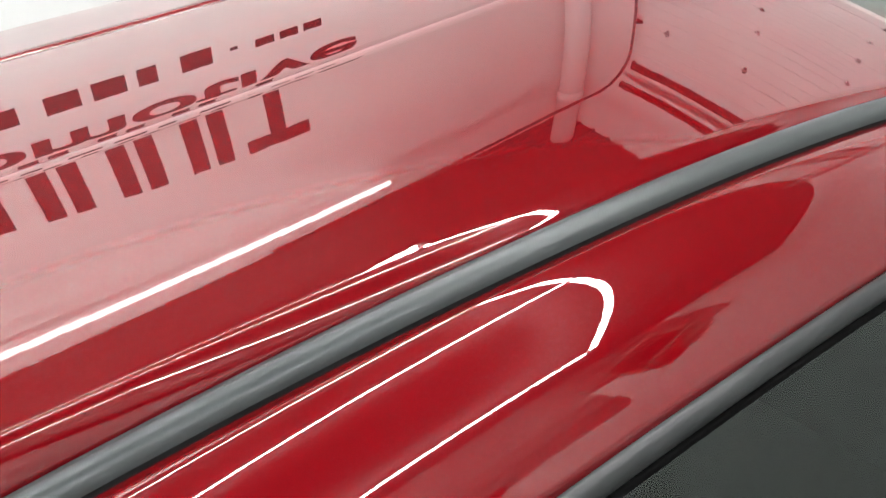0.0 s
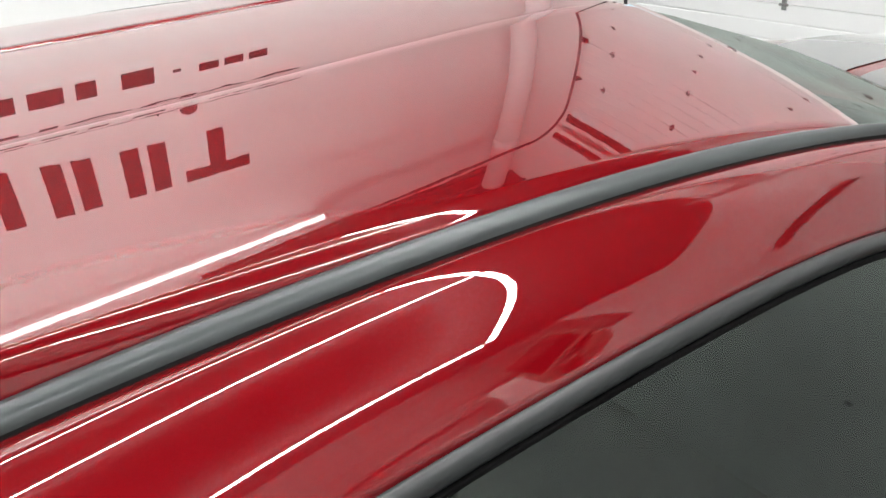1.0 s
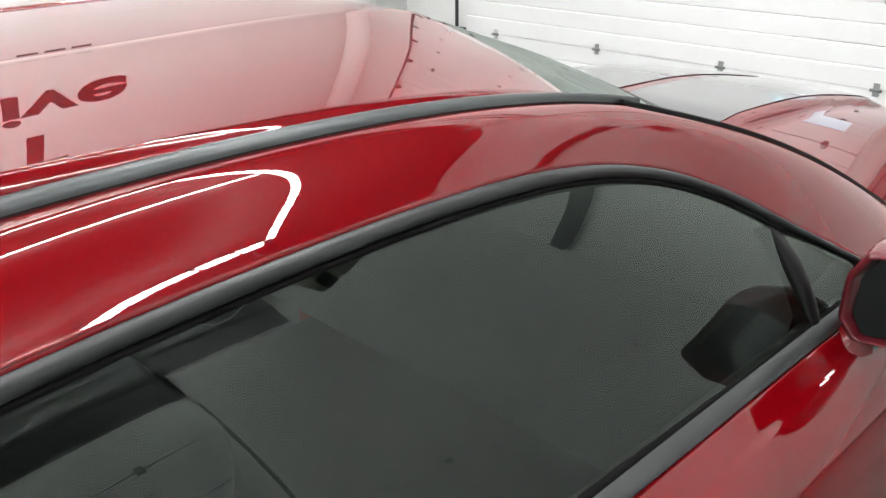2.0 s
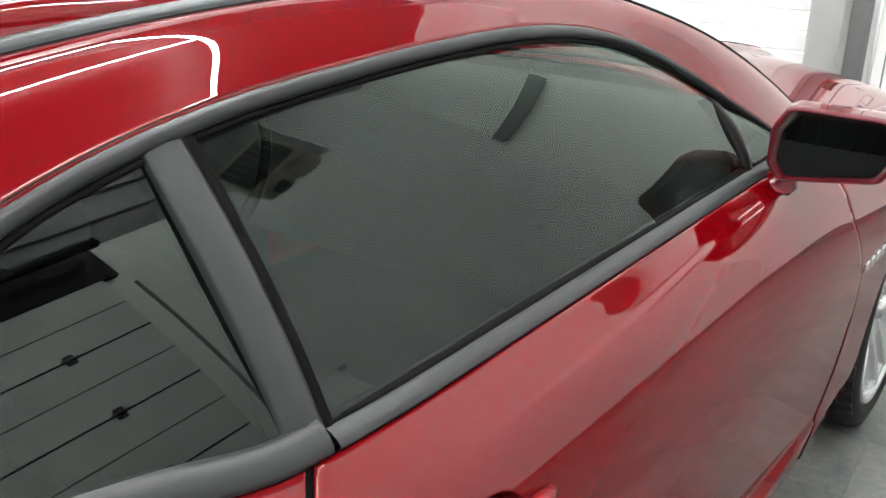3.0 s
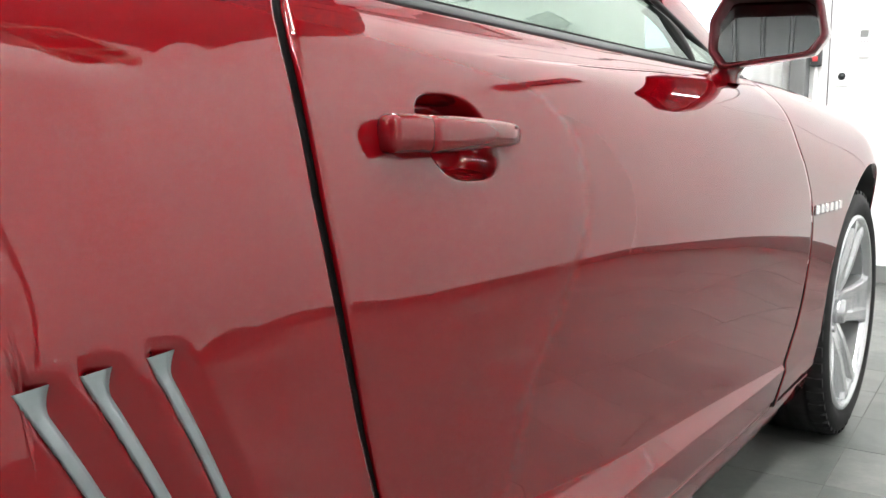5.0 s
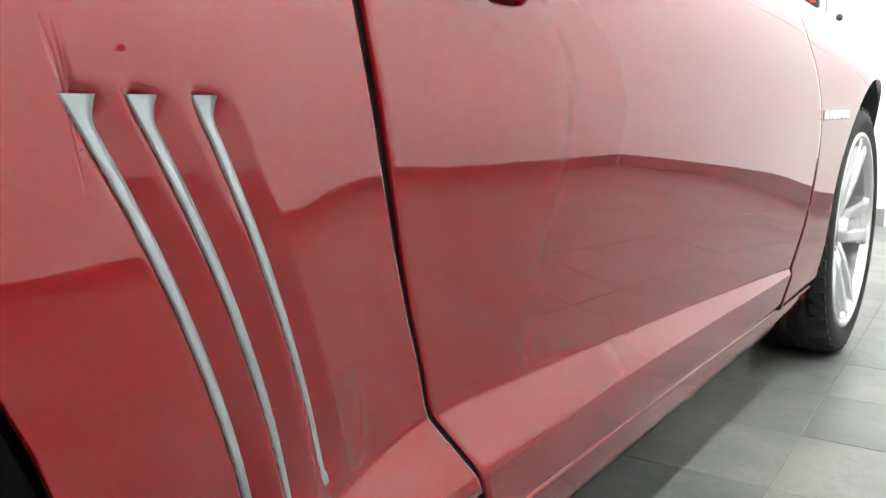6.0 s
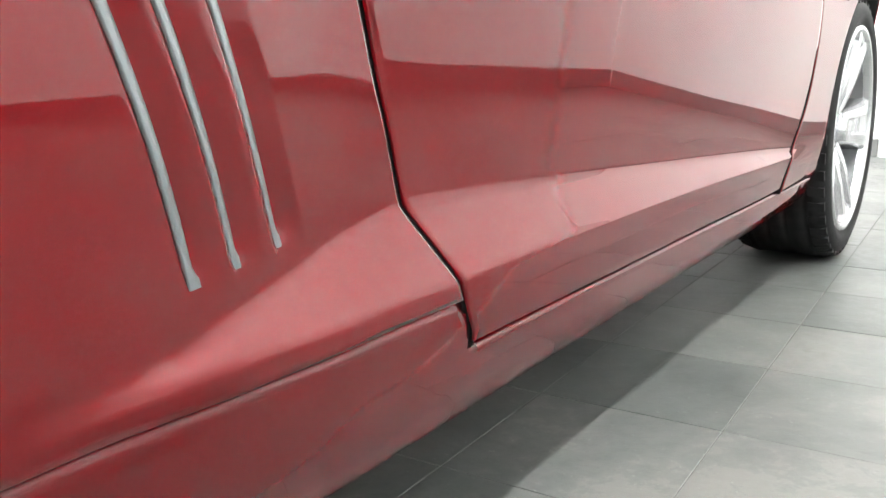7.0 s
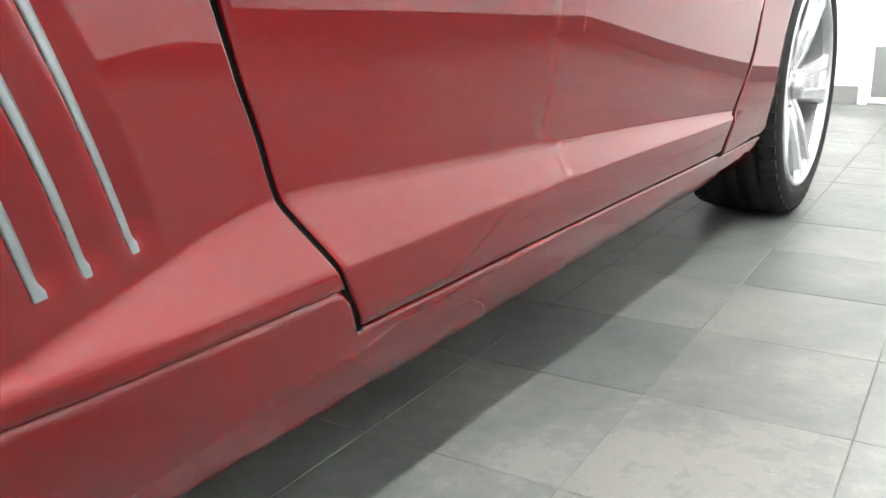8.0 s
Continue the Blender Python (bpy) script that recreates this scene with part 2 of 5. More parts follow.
def skin(name, grid, mat, parent, outward, label="", hemmed=0.0, both=False):
    """A panel from a grid of points; with both also its mirror image on the other side of the car. Returns the objects."""
    if hemmed:
        grid = hem(grid, hemmed, lambda p: -Vector(outward(p)))
    nu, nv = len(grid), len(grid[0])
    verts = [Vector(p) for row in grid for p in row]
    faces = grid_faces(nu, nv)
    i, j = nu // 2, nv // 2
    a, b, c = verts[i * nv + j], verts[(i + 1 if i + 1 < nu else i - 1) * nv + j], verts[i * nv + (j + 1 if j + 1 < nv else j - 1)]
    f = faces[min(i, nu - 2) * (nv - 1) + min(j, nv - 2)]
    n = (verts[f[1]] - verts[f[0]]).cross(verts[f[3]] - verts[f[0]])
    if n.dot(Vector(outward(verts[f[0]]))) < 0:
        faces = [t[::-1] for t in faces]
    obs = [mesh_from(name, verts, faces, mat, parent, True, label)]
    if both:
        mv = [Vector((-v.x, v.y, v.z)) for v in verts]
        obs.append(mesh_from(name, mv, [t[::-1] for t in faces], mat, parent, True, label))
    return obs


def mirrored(ob, parent=None):
    """The mirror image of a part on the other side of the car."""
    me = ob.data.copy()
    co = np.empty(len(me.vertices) * 3)
    me.vertices.foreach_get("co", co)
    co = co.reshape(-1, 3)
    co[:, 0] *= -1
    me.vertices.foreach_set("co", co.ravel())
    me.flip_normals()
    two = new(ob.name.split(".")[0], me)
    two.parent = parent or ob.parent
    if "label" in ob:
        two["label"] = ob["label"]
    return two

# ---- the car: shape of its sides ----
# x is to the car's right, y ahead; the axles stand at y 1.42 and -1.33
FRONT_AXLE, REAR_AXLE, WHEEL_Z, HUB_Z = 1.42, -1.33, 0.357, 0.341
SECTIONS = [
    (-2.25, [(0.20, 0.70), (0.35, 0.80), (0.60, 0.84), (0.80, 0.83), (0.90, 0.80), (1.00, 0.72)]),
    (-1.33, [(0.20, 0.93), (0.35, 1.000), (0.60, 1.022), (0.70, 1.018), (0.80, 1.001), (0.86, 0.978), (0.91, 0.945), (0.95, 0.906), (1.00, 0.852), (1.06, 0.79)]),
    (-0.94, [(0.14, 0.880), (0.18, 0.900), (0.25, 0.926), (0.32, 0.948), (0.40, 0.961), (0.50, 0.971), (0.60, 0.975), (0.70, 0.970), (0.76, 0.961), (0.80, 0.952), (0.84, 0.941), (0.88, 0.925), (0.91, 0.907), (0.94, 0.880), (0.97, 0.848), (1.02, 0.800)]),
    (-0.78, [(0.14, 0.875), (0.18, 0.893), (0.25, 0.913), (0.32, 0.928), (0.40, 0.940), (0.50, 0.951), (0.60, 0.955), (0.70, 0.952), (0.76, 0.944), (0.80, 0.935), (0.84, 0.924), (0.88, 0.906), (0.91, 0.886), (0.94, 0.858), (0.97, 0.826), (1.02, 0.775)]),
    (-0.58, [(0.14, 0.872), (0.18, 0.890), (0.22, 0.901), (0.27, 0.905), (0.34, 0.906), (0.42, 0.911), (0.52, 0.919), (0.60, 0.9265), (0.67, 0.9295), (0.74, 0.925), (0.82, 0.911), (0.86, 0.899), (0.90, 0.880), (0.935, 0.848), (0.97, 0.815)]),
    (0.10, [(0.14, 0.872), (0.18, 0.890), (0.22, 0.901), (0.27, 0.905), (0.34, 0.911), (0.42, 0.9200), (0.52, 0.9278), (0.60, 0.934), (0.67, 0.937), (0.74, 0.933), (0.82, 0.919), (0.865, 0.904), (0.90, 0.876), (0.935, 0.835), (0.97, 0.80)]),
    (0.76, [(0.14, 0.875), (0.18, 0.893), (0.22, 0.906), (0.27, 0.913), (0.34, 0.922), (0.42, 0.9268), (0.52, 0.9318), (0.60, 0.9375), (0.67, 0.9415), (0.74, 0.940), (0.82, 0.924), (0.87, 0.904), (0.905, 0.872), (0.935, 0.83), (0.96, 0.78)]),
    (1.42, [(0.18, 0.88), (0.35, 0.936), (0.60, 0.951), (0.72, 0.955), (0.80, 0.936), (0.86, 0.890), (0.90, 0.840), (0.93, 0.76)]),
    (2.15, [(0.18, 0.66), (0.35, 0.74), (0.55, 0.78), (0.65, 0.78), (0.72, 0.76), (0.78, 0.70), (0.82, 0.60)]),
]
PROFILES = [(y, hermite([p[0] for p in s], [p[1] for p in s])) for y, s in SECTIONS]
STATION = [y for y, _ in PROFILES]
crease_z = hermite([-0.86, -0.80, -0.755, -0.67, -0.605, -0.545, -0.40, 0.14, 0.78], [0.340, 0.346, 0.360, 0.379, 0.394, 0.402, 0.398, 0.374, 0.338])
edge_z = hermite([-0.84, -0.60, 0.0, 0.78], [0.338, 0.334, 0.338, 0.330])
flare_out = hermite([-0.90, -0.84, -0.80, -0.74, -0.62, -0.2, 0.5, 0.80, 0.95], [0, 0.005, 0.012, 0.021, 0.033, 0.029, 0.015, 0.004, 0])


# the sections, blended along the car on a fine net and faired, so that the gloss shows no kinks
NET_Y, NET_Z, STEP_Y, STEP_Z = -2.40, 0.10, 0.02, 0.01
net_rows = []
for j in range(106):
    f = hermite(STATION, [p(NET_Z + STEP_Z * j) for _, p in PROFILES])
    net_rows.append([f(NET_Y + STEP_Y * i) for i in range(236)])
NET = np.array(net_rows).T


def faired(a, sigma, axis):
    k = np.exp(-0.5 * (np.arange(-8, 9) / sigma) ** 2)
    k /= k.sum()
    pad = [(8, 8) if d == axis else (0, 0) for d in (0, 1)]
    return np.apply_along_axis(lambda r: np.convolve(r, k, "valid"), axis, np.pad(a, pad, mode="reflect", reflect_type="odd"))


NET = faired(faired(NET, 1.9, 0), 1.3, 1)


shoulder_z = hermite([-0.56, -0.31, -0.10, 0.20, 0.70], [0.895, 0.896, 0.900, 0.910, 0.914])


def cubic_weights(s):
    return (-0.5 * s + s * s - 0.5 * s ** 3, 1 - 2.5 * s * s + 1.5 * s ** 3, 0.5 * s + 2 * s * s - 1.5 * s ** 3, -0.5 * s * s + 0.5 * s ** 3)


def side_x(y, z):
    """How far out the car's side stands at y and z."""
    u, v = (y - NET_Y) / STEP_Y, (z - NET_Z) / STEP_Z
    i, j = max(1, min(232, int(u))), max(1, min(102, int(v)))
    wu, wv = cubic_weights(u - i), cubic_weights(v - j)
    x = float(np.dot(wu, NET[i - 1:i + 3, j - 1:j + 3] @ np.array(wv)))
    if -0.50 < y < 0.70 and z > 0.84:
        # fine shoulder line under the window, fading out towards the handle
        b, zs = 0.0045 * smooth01((y + 0.50) / 0.45) * smooth01((0.70 - y) / 0.10), shoulder_z(y)
        x += b * (smooth01((z - zs + 0.050) / 0.050) - smooth01((z - zs + 0.001) / 0.006))
    a = flare_out(y) if -0.90 < y < 0.93 else 0.0
    if a > 1e-5:
        zc, ze = crease_z(y), edge_z(y)
        if z >= zc:
            k = 0.0
        elif z >= ze:
            k = (zc - z) / (zc - ze)
        else:
            k = 1.0 - smooth01((ze - z) / 0.20) * 0.8
        x += a * k
    return x


def side_out(p):
    return (1.0, 0.0, 0.15)


door_rear = hermite([0.20, 0.274, 0.30, 0.34, 0.367, 0.40, 0.43, 0.465, 0.50, 0.53, 0.57, 0.61, 0.66, 0.72, 0.78, 0.83, 0.87, 0.90, 0.93, 0.97],
                    [-0.455, -0.466, -0.481, -0.502, -0.519, -0.540, -0.552, -0.565, -0.581, -0.593, -0.609, -0.622, -0.637, -0.651, -0.659, -0.660, -0.657, -0.649, -0.628, -0.585])
door_front = hermite([0.20, 0.27, 0.33, 0.36, 0.42, 0.48, 0.55, 0.62, 0.69, 0.75, 0.80, 0.85, 0.90, 0.97],
                     [0.69, 0.700, 0.738, 0.760, 0.810, 0.838, 0.850, 0.838, 0.803, 0.757, 0.722, 0.702, 0.690, 0.69])
belt = hermite([-1.00, -0.87, -0.75, -0.62, -0.45, 0.0, 0.40, 0.70, 1.0], [1.035, 0.998, 0.972, 0.946, 0.939, 0.935, 0.933, 0.930, 0.926])
SEAM = 0.315     # top of the rocker behind the door
SILL = 0.270     # lower edge of the door
GAP = 0.0058

CUP_Y, CUP_Z, CUP_W, CUP_H = -0.456, 0.812, 0.058, 0.042


def cup_depth(y, z):
    """The hollow behind the door handle."""
    r = (abs((y - CUP_Y + (z - CUP_Z) * 0.40) / CUP_W) ** 2.8 + abs((z - CUP_Z) / CUP_H) ** 2.8) ** (1 / 2.8)
    return 0.036 * (1 - smooth01((r - 0.70) / 0.28))


def side_panel(ycols, zlow, zhigh, edge_a, edge_b, levels, cup=False):
    """A grid over the car's side. ycols runs 0..1 from edge_a(z) to edge_b(z); levels are fractions through the creases."""
    grid = []
    for u in ycols:
        row = []
        for kind, f in levels:
            y = edge_a(0.6) + (edge_b(0.6) - edge_a(0.6)) * u
            for _ in range(6):
                lo, hi = zlow(y), zhigh(y)
                zc, ze = crease_z(y), edge_z(y)
                zc, ze = max(zc, lo + 0.002), max(ze, lo + 0.001)
                if kind == 0:
                    z = lo + (ze - lo) * f
                elif kind == 1:
                    z = ze + (zc - ze) * f
                else:
                    z = zc + (hi - zc) * f
                y = edge_a(z) + (edge_b(z) - edge_a(z)) * u
            x = side_x(y, z) - (cup_depth(y, z) if cup else 0.0)
            row.append((x, y, z))
        grid.append(row)
    return grid


LEVELS = [(0, f) for f in (0, 0.15, 0.35, 0.55, 0.75, 0.88, 0.95)] + [(1, f) for f in (0.03, 0.12, 0.3, 0.5, 0.7, 0.88, 0.97)]
car = tagged(new("car"), "glossy deep red metallic two-door coupe parked on grey tiles", "car")

# doors
cols = sorted(set([*np.linspace(0, 0.02, 4), *np.linspace(0.02, 0.09, 16), *np.linspace(0.09, 0.22, 90), *np.linspace(0.22, 0.40, 60), *np.linspace(0.40, 0.97, 80), *np.linspace(0.97, 1, 5)]))
fine_upper = sorted(set([*np.linspace(0.02, 0.64, 18), *np.linspace(0.64, 0.86, 60), *np.linspace(0.86, 1.0, 44)]))
door_grid = side_panel(cols, lambda y: SILL, lambda y: belt(y), lambda z: door_rear(z) + GAP, lambda z: door_front(z) - 0.0040, LEVELS + [(2, f) for f in fine_upper], True)
door_grid = [[(x + 0.0019 * math.tanh((z - 0.55) / 0.15), y, z) for x, y, z in row] for row in door_grid]
doors = skin("door", door_grid, RED, car, side_out, "red painted door with a body-coloured pull handle", 0.0012, True)

# black strips just behind the door gaps, standing in for the deep shade there
for f, z0, z1 in ((door_rear, 0.262, 0.95), (door_front, 0.258, 0.935)):
    g = []
    for z in np.linspace(z0, z1, 60):
        y = f(z)
        deep = (0.0036 if z > 0.335 else 0.0050) if y < 0 else 0.0006
        g.append([(side_x(y + k, z) - deep - 0.02 * (abs(k) > 0.0062 or k == -0.006), y + k, z) for k in (((-0.012, -0.0062, 0.0, 0.0056, 0.012) if z > 0.318 else (-0.006, -0.0022, 0.0, 0.0050, 0.012)) if y < 0 else (-0.009, -0.0036, 0.0, 0.0022, 0.009))])
    skin("door_jamb", g, GAPBLACK, car, side_out, "black strip painted as the shade in the door gap", 0, True)
g = []
for y in np.linspace(-0.473, 0.700, 40):
    g.append([(side_x(y, SILL) - 0.012 - 0.006 * (k > 0), y, SILL + k) for k in (-0.013, -0.003, 0.010)])
skin("door_jamb", g, GAPBLACK, car, side_out, "black strip painted as the shade in the door gap", 0, True)

# quarter panels, from the door back round the wheel arch to the tail
ARCH = 0.416
ya = REAR_AXLE + ARCH


def quarter_low(y):
    d = abs(y - REAR_AXLE)
    if d < ARCH:
        return max(SEAM + 0.0020, WHEEL_Z + math.sqrt(max(0, ARCH ** 2 - d * d)))
    return SEAM + 0.0020 if y > REAR_AXLE else 0.24


def quarter_high(y):
    return belt(y) if y > -0.98 else hermite([-2.2, -1.7, -1.3, -0.98], [0.97, 1.02, 1.055, 1.03])(y)


def quarter_grid():
    grid = []
    arc = [REAR_AXLE + ARCH * math.cos(a) for a in np.linspace(0.0, math.pi, 40)]
    ys = list(np.linspace(0, 1, 120)) + arc + list(np.linspace(REAR_AXLE - ARCH - 0.01, -2.2, 14))
    lev = [f for f in np.linspace(0, 1, 110)]
    for n, yv in enumerate(ys):
        row = []
        for f in lev:
            z = 0.6
            for _ in range(6):
                y = (door_rear(z) - GAP) * (1 - yv) + (ya + 0.004) * yv if n < 120 else yv
                lo, hi = quarter_low(y), quarter_high(y)
                z = lo + (hi - lo) * f
            row.append((side_x(y, z), y, z))
        grid.append(row)
    return grid


VENTS = [(lambda z: -0.8395 -0.4695 * (z - 0.54) -0.4579 * (z - 0.54) ** 2, 0.686, 0.387),
         (lambda z: -0.8015 -0.4691 * (z - 0.54) -0.3960 * (z - 0.54) ** 2, 0.686, 0.391),
         (lambda z: -0.7600 -0.4667 * (z - 0.54) -0.2291 * (z - 0.54) ** 2, 0.686, 0.396)]


qg = quarter_grid()
for row in qg[:122]:
    for j, (x, y, z) in enumerate(row):
        # the panel leans in a little between the vents and the door
        x -= 0.0018 * math.tanh((z - 0.565) / 0.06) * smooth01((y + 0.80) / 0.06)
        for f, top, low in VENTS:
            d = y - f(z)
            if low - 0.01 < z < top + 0.006 and -0.004 < d < 0.034:
                ends = smooth01((top + 0.004 - z) / 0.010) * smooth01((z - low + 0.008) / 0.03)
                x -= 0.0080 * ends * smooth01((d + 0.003) / 0.004) * max(0.0, min(1.0, (0.031 - d) / 0.027))
        row[j] = (x, y, z)
skin("quarter_panel", qg, RED, car, side_out, "red rear quarter panel with three slanted vent slots", 0.0012, True)
# pale strips paint the bright reflection on the slots' body-coloured rear walls
for f, top, low in VENTS:
    g = []
    for k, z in enumerate(np.linspace(top, low, 90)):
        y = f(z)
        w = 0.0088 - 0.0024 * k / 89 + 0.007 * max(0.0, (k - 85) / 4) ** 1.5 + 0.011 * max(0.0, (5 - k) / 5) ** 1.5
        x = side_x(y, z)
        g.append([(x - 0.004, y - 0.0028, z), (x + 0.0012, y - 0.0022, z), (x + 0.0012, y - 0.0008, z), (x - 0.0010, y + 0.5 * w, z), (x - 0.0034, y + w, z), (x - 0.0085, y + w + 0.001, z)])
    skin("vent_blade", g, VENT_GLINT, car, side_out, "pale grey strip painted as the reflection in a body-side vent slot", 0, True)

# front fenders
fa = FRONT_AXLE - 0.392


def fender_low(y):
    d = abs(y - FRONT_AXLE)
    if d < 0.392:
        return max(0.262, WHEEL_Z + math.sqrt(max(0, 0.392 ** 2 - d * d)))
    return 0.262 if y < FRONT_AXLE else 0.28


fender_top = hermite([0.66, 1.0, 1.42, 1.8, 2.15], [0.932, 0.925, 0.895, 0.85, 0.79])


def fender_grid():
    grid = []
    arc = [FRONT_AXLE - 0.392 * math.cos(a) for a in np.linspace(0.0, math.pi, 36)]
    ys = list(np.linspace(0, 1, 22)) + arc + list(np.linspace(FRONT_AXLE + 0.40, 2.15, 12))
    for n, yv in enumerate(ys):
        row = []
        for f in np.linspace(0, 1, 44):
            z = 0.6
            for _ in range(6):
                y = (door_front(z) + 0.0024) * (1 - yv) + (fa - 0.004) * yv if n < 22 else yv
                lo, hi = fender_low(y), fender_top(y)
                z = lo + (hi - lo) * f
            row.append((side_x(y, z), y, z))
        grid.append(row)
    return grid


skin("fender", fender_grid(), RED, car, side_out, "red front fender round the wheel arch", 0.003, True)

# rockers below the doors and behind them
rocker_low = hermite([-0.95, -0.40, 0.45, 1.02], [0.158, 0.172, 0.192, 0.200])
g = []
for y in np.linspace(-0.925, 1.02, 110):
    hi = SILL - 0.007 if -0.466 < y < 0.702 else (SEAM - 0.0008 if y < 0 else 0.258)
    if -0.490 < y < -0.466:
        hi = SILL - 0.007 + (SEAM - 0.0008 - SILL + 0.007) * smooth01((-0.466 - y) / 0.016)
    low = rocker_low(y)
    row = []
    for f in np.linspace(0, 1, 12):
        z = low + 0.012 + (hi - low - 0.012) * f
        row.append((side_x(y, z) - 0.0045 - (0.003 if f > 0.99 else 0.0) - 0.005 * (1 - f) ** 4, y, z))
    row = [(0.78, y, low + 0.004), (0.84, y, low), (row[0][0] - 0.012, y, low + 0.001), (row[0][0] - 0.004, y, low + 0.005)] + row + [(row[-1][0] - 0.010, y, hi + 0.0012)]
    g.append(row)
skin("rocker_panel", g, RED, car, lambda p: (1, 0, -0.2), "red painted sill under the door", 0, True)
for (c, r) in ((REAR_AXLE, ARCH), (FRONT_AXLE, 0.392)):
    verts, faces = [], []
    arcs = np.linspace(-0.10, math.pi + 0.10, 40)
    for a in arcs:
        for x, k in ((0.955, 0.995), (0.92, 0.985), (0.60, 1.0)):
            y, z = c + r * k * math.cos(a), WHEEL_Z + r * k * math.sin(a)
            verts.append((min(x, side_x(y, z) - 0.004) if x > 0.9 else x, y, z))
    faces = grid_faces(len(arcs), 3)
    o = mesh_from("wheel_liner", verts, faces, BLACK, car, True, "black wheel arch lining")
    mirrored(o)

# ---- roof, rails and glass ----
def gut_x(y):
    s = max(-0.9, min(0.50, y + 0.2))
    return 0.562 + 0.035 * s + (0.126 * s * s - 0.101 * s ** 3 if s > 0 else 0.02 * s * s)


def gut_z(y):
    s = max(-0.95, min(0.58, y + 0.2))
    return 1.288 - 0.007 * s - 0.109 * s * s - (0.179 * s ** 3 if s > 0 else -0.03 * s ** 3)


def skin_z(x, y):
    """Height of the roof skin outside its centre channel."""
    u, s = gut_x(y) - 0.0125 - x, min(0.52, y + 0.2)
    if s < -0.38:
        s = -0.38 - 0.12 * (1 - math.exp((s + 0.38) / 0.12))
    edge = gut_z(y) + 0.0042 - 0.0179 * s + 0.0412 * s * s - 0.0551 * s ** 3
    return edge + (0.1333 + 0.2295 * s + 0.2604 * s * s) * u - (0.2163 + 0.4627 * s) * u * u + (0.2446 + 0.3742 * s) * u ** 3


ROOF_FRONT = lambda x: 0.315 - 0.38 * x * x      # the windshield header bows forward in the middle
ROOF_REAR = -1.08


def channel(y):
    return 0.207 - 0.051 * (y + 0.2)


def roof_z(x, y):
    a, c = abs(x), channel(y)
    roll = 0.35 * max(0.0, y - ROOF_FRONT(a) + 0.16) ** 2
    if a >= c:
        z = skin_z(a, y) - roll
        e = gut_x(y) - 0.013
        drop = max(0.004, skin_z(e, y) - gut_z(y) - 0.002)
        if a > e - 0.012:
            z -= drop * smooth01((a - e + 0.014) / 0.028) * 2
        return z
    lip = skin_z(c, y) - roll
    return lip - 0.0035 * smooth01((c - a) / 0.008) + 0.14 * (c * c - a * a) * smooth01((c - a) / 0.02)


g = []
for v in np.linspace(0, 1, 80):
    row = []
    base = sorted(set([round(a, 4) for a in np.linspace(-1, 1, 101)]))
    for k in base:
        y = 0
        x = 0.0
        for _ in range(4):
            yf = ROOF_FRONT(x)
            y = ROOF_REAR + (yf - ROOF_REAR) * v
            c = channel(y) / gut_x(y)
            a = abs(k)
            kk = a / 0.3 * (c - 0.05) if a <= 0.3 else (c - 0.05 + (a - 0.3) / 0.2 * 0.06 if a <= 0.5 else (c + 0.01 + (a - 0.5) / 0.3 * (0.91 - c) if a <= 0.8 else 0.92 + (a - 0.8) / 0.2 * 0.08 if a < 1 else 1.0))
            x = math.copysign(kk * (gut_x(y) - 0.0125), k)
        row.append((x, y, roof_z(x, y)))
    g.append(row)
skin("roof_panel", g, RED, car, lambda p: (0, 0, 1), "glossy red roof with a shallow centre channel", 0.003)

# grey strips in the roof ditches
ditch = [(gut_x(y), y, gut_z(y)) for y in np.linspace(ROOF_REAR - 0.05, 0.30, 60)]
g, ditch_bed = [], []
for i, (x, y, z) in enumerate(ditch):
    t = smooth01((59 - i) / 14 + 0.10)
    w = 0.0098 * t
    ditch_bed.append([(x - 0.0135 * t, y, z - 0.014), (x - 0.0135 * t, y, z - 0.0050), (x, y, z - 0.0045), (x + 0.0145 * t, y, z - 0.0085), (x + 0.0145 * t, y, z - 0.018)])
    g.append([(x - w, y, z - 0.012), (x - w, y, z - 0.001), (x - w * 0.7, y, z + 0.002), (x, y, z + 0.0025), (x + w * 0.7, y, z - 0.0005), (x + w, y, z - 0.005), (x + w, y, z - 0.016)])
skin("roof_strip", g, STRIP, car, lambda p: (0, 0, 1), "grey moulding strip along the roof edge", 0, True)
skin("roof_ditch", ditch_bed, RUBBER, car, lambda p: (0, 0, 1), "black sealed ditch under the roof strip", 0, True)


trim_back_x = hermite([-1.05, -0.85, -0.70, -0.60, -0.52, -0.45], [0.738, 0.712, 0.696, 0.687, 0.6800, 0.6742])
trim_back_z = hermite([-1.05, -0.95, -0.85, -0.76, -0.68, -0.60, -0.52, -0.45], [1.050, 1.100, 1.144, 1.175, 1.1955, 1.2085, 1.2160, 1.2190])


def trim_x(y):
    if y < -0.45:
        return trim_back_x(y)
    s = y + 0.2
    if y > 0.47:
        return 0.732 + 0.32 * (y - 0.47)
    return 0.665 - 0.026 * s - 0.018 * s * s - 0.084 * s ** 3 + 0.586 * s ** 4


def trim_z(y):
    if y < -0.45:
        return trim_back_z(y)
    s = y + 0.2
    if y > 0.47:
        return 1.061 - 0.56 * (y - 0.47)
    return 1.226 + 0.005 * s - 0.151 * s * s - 0.265 * s ** 3 - 0.103 * s ** 4


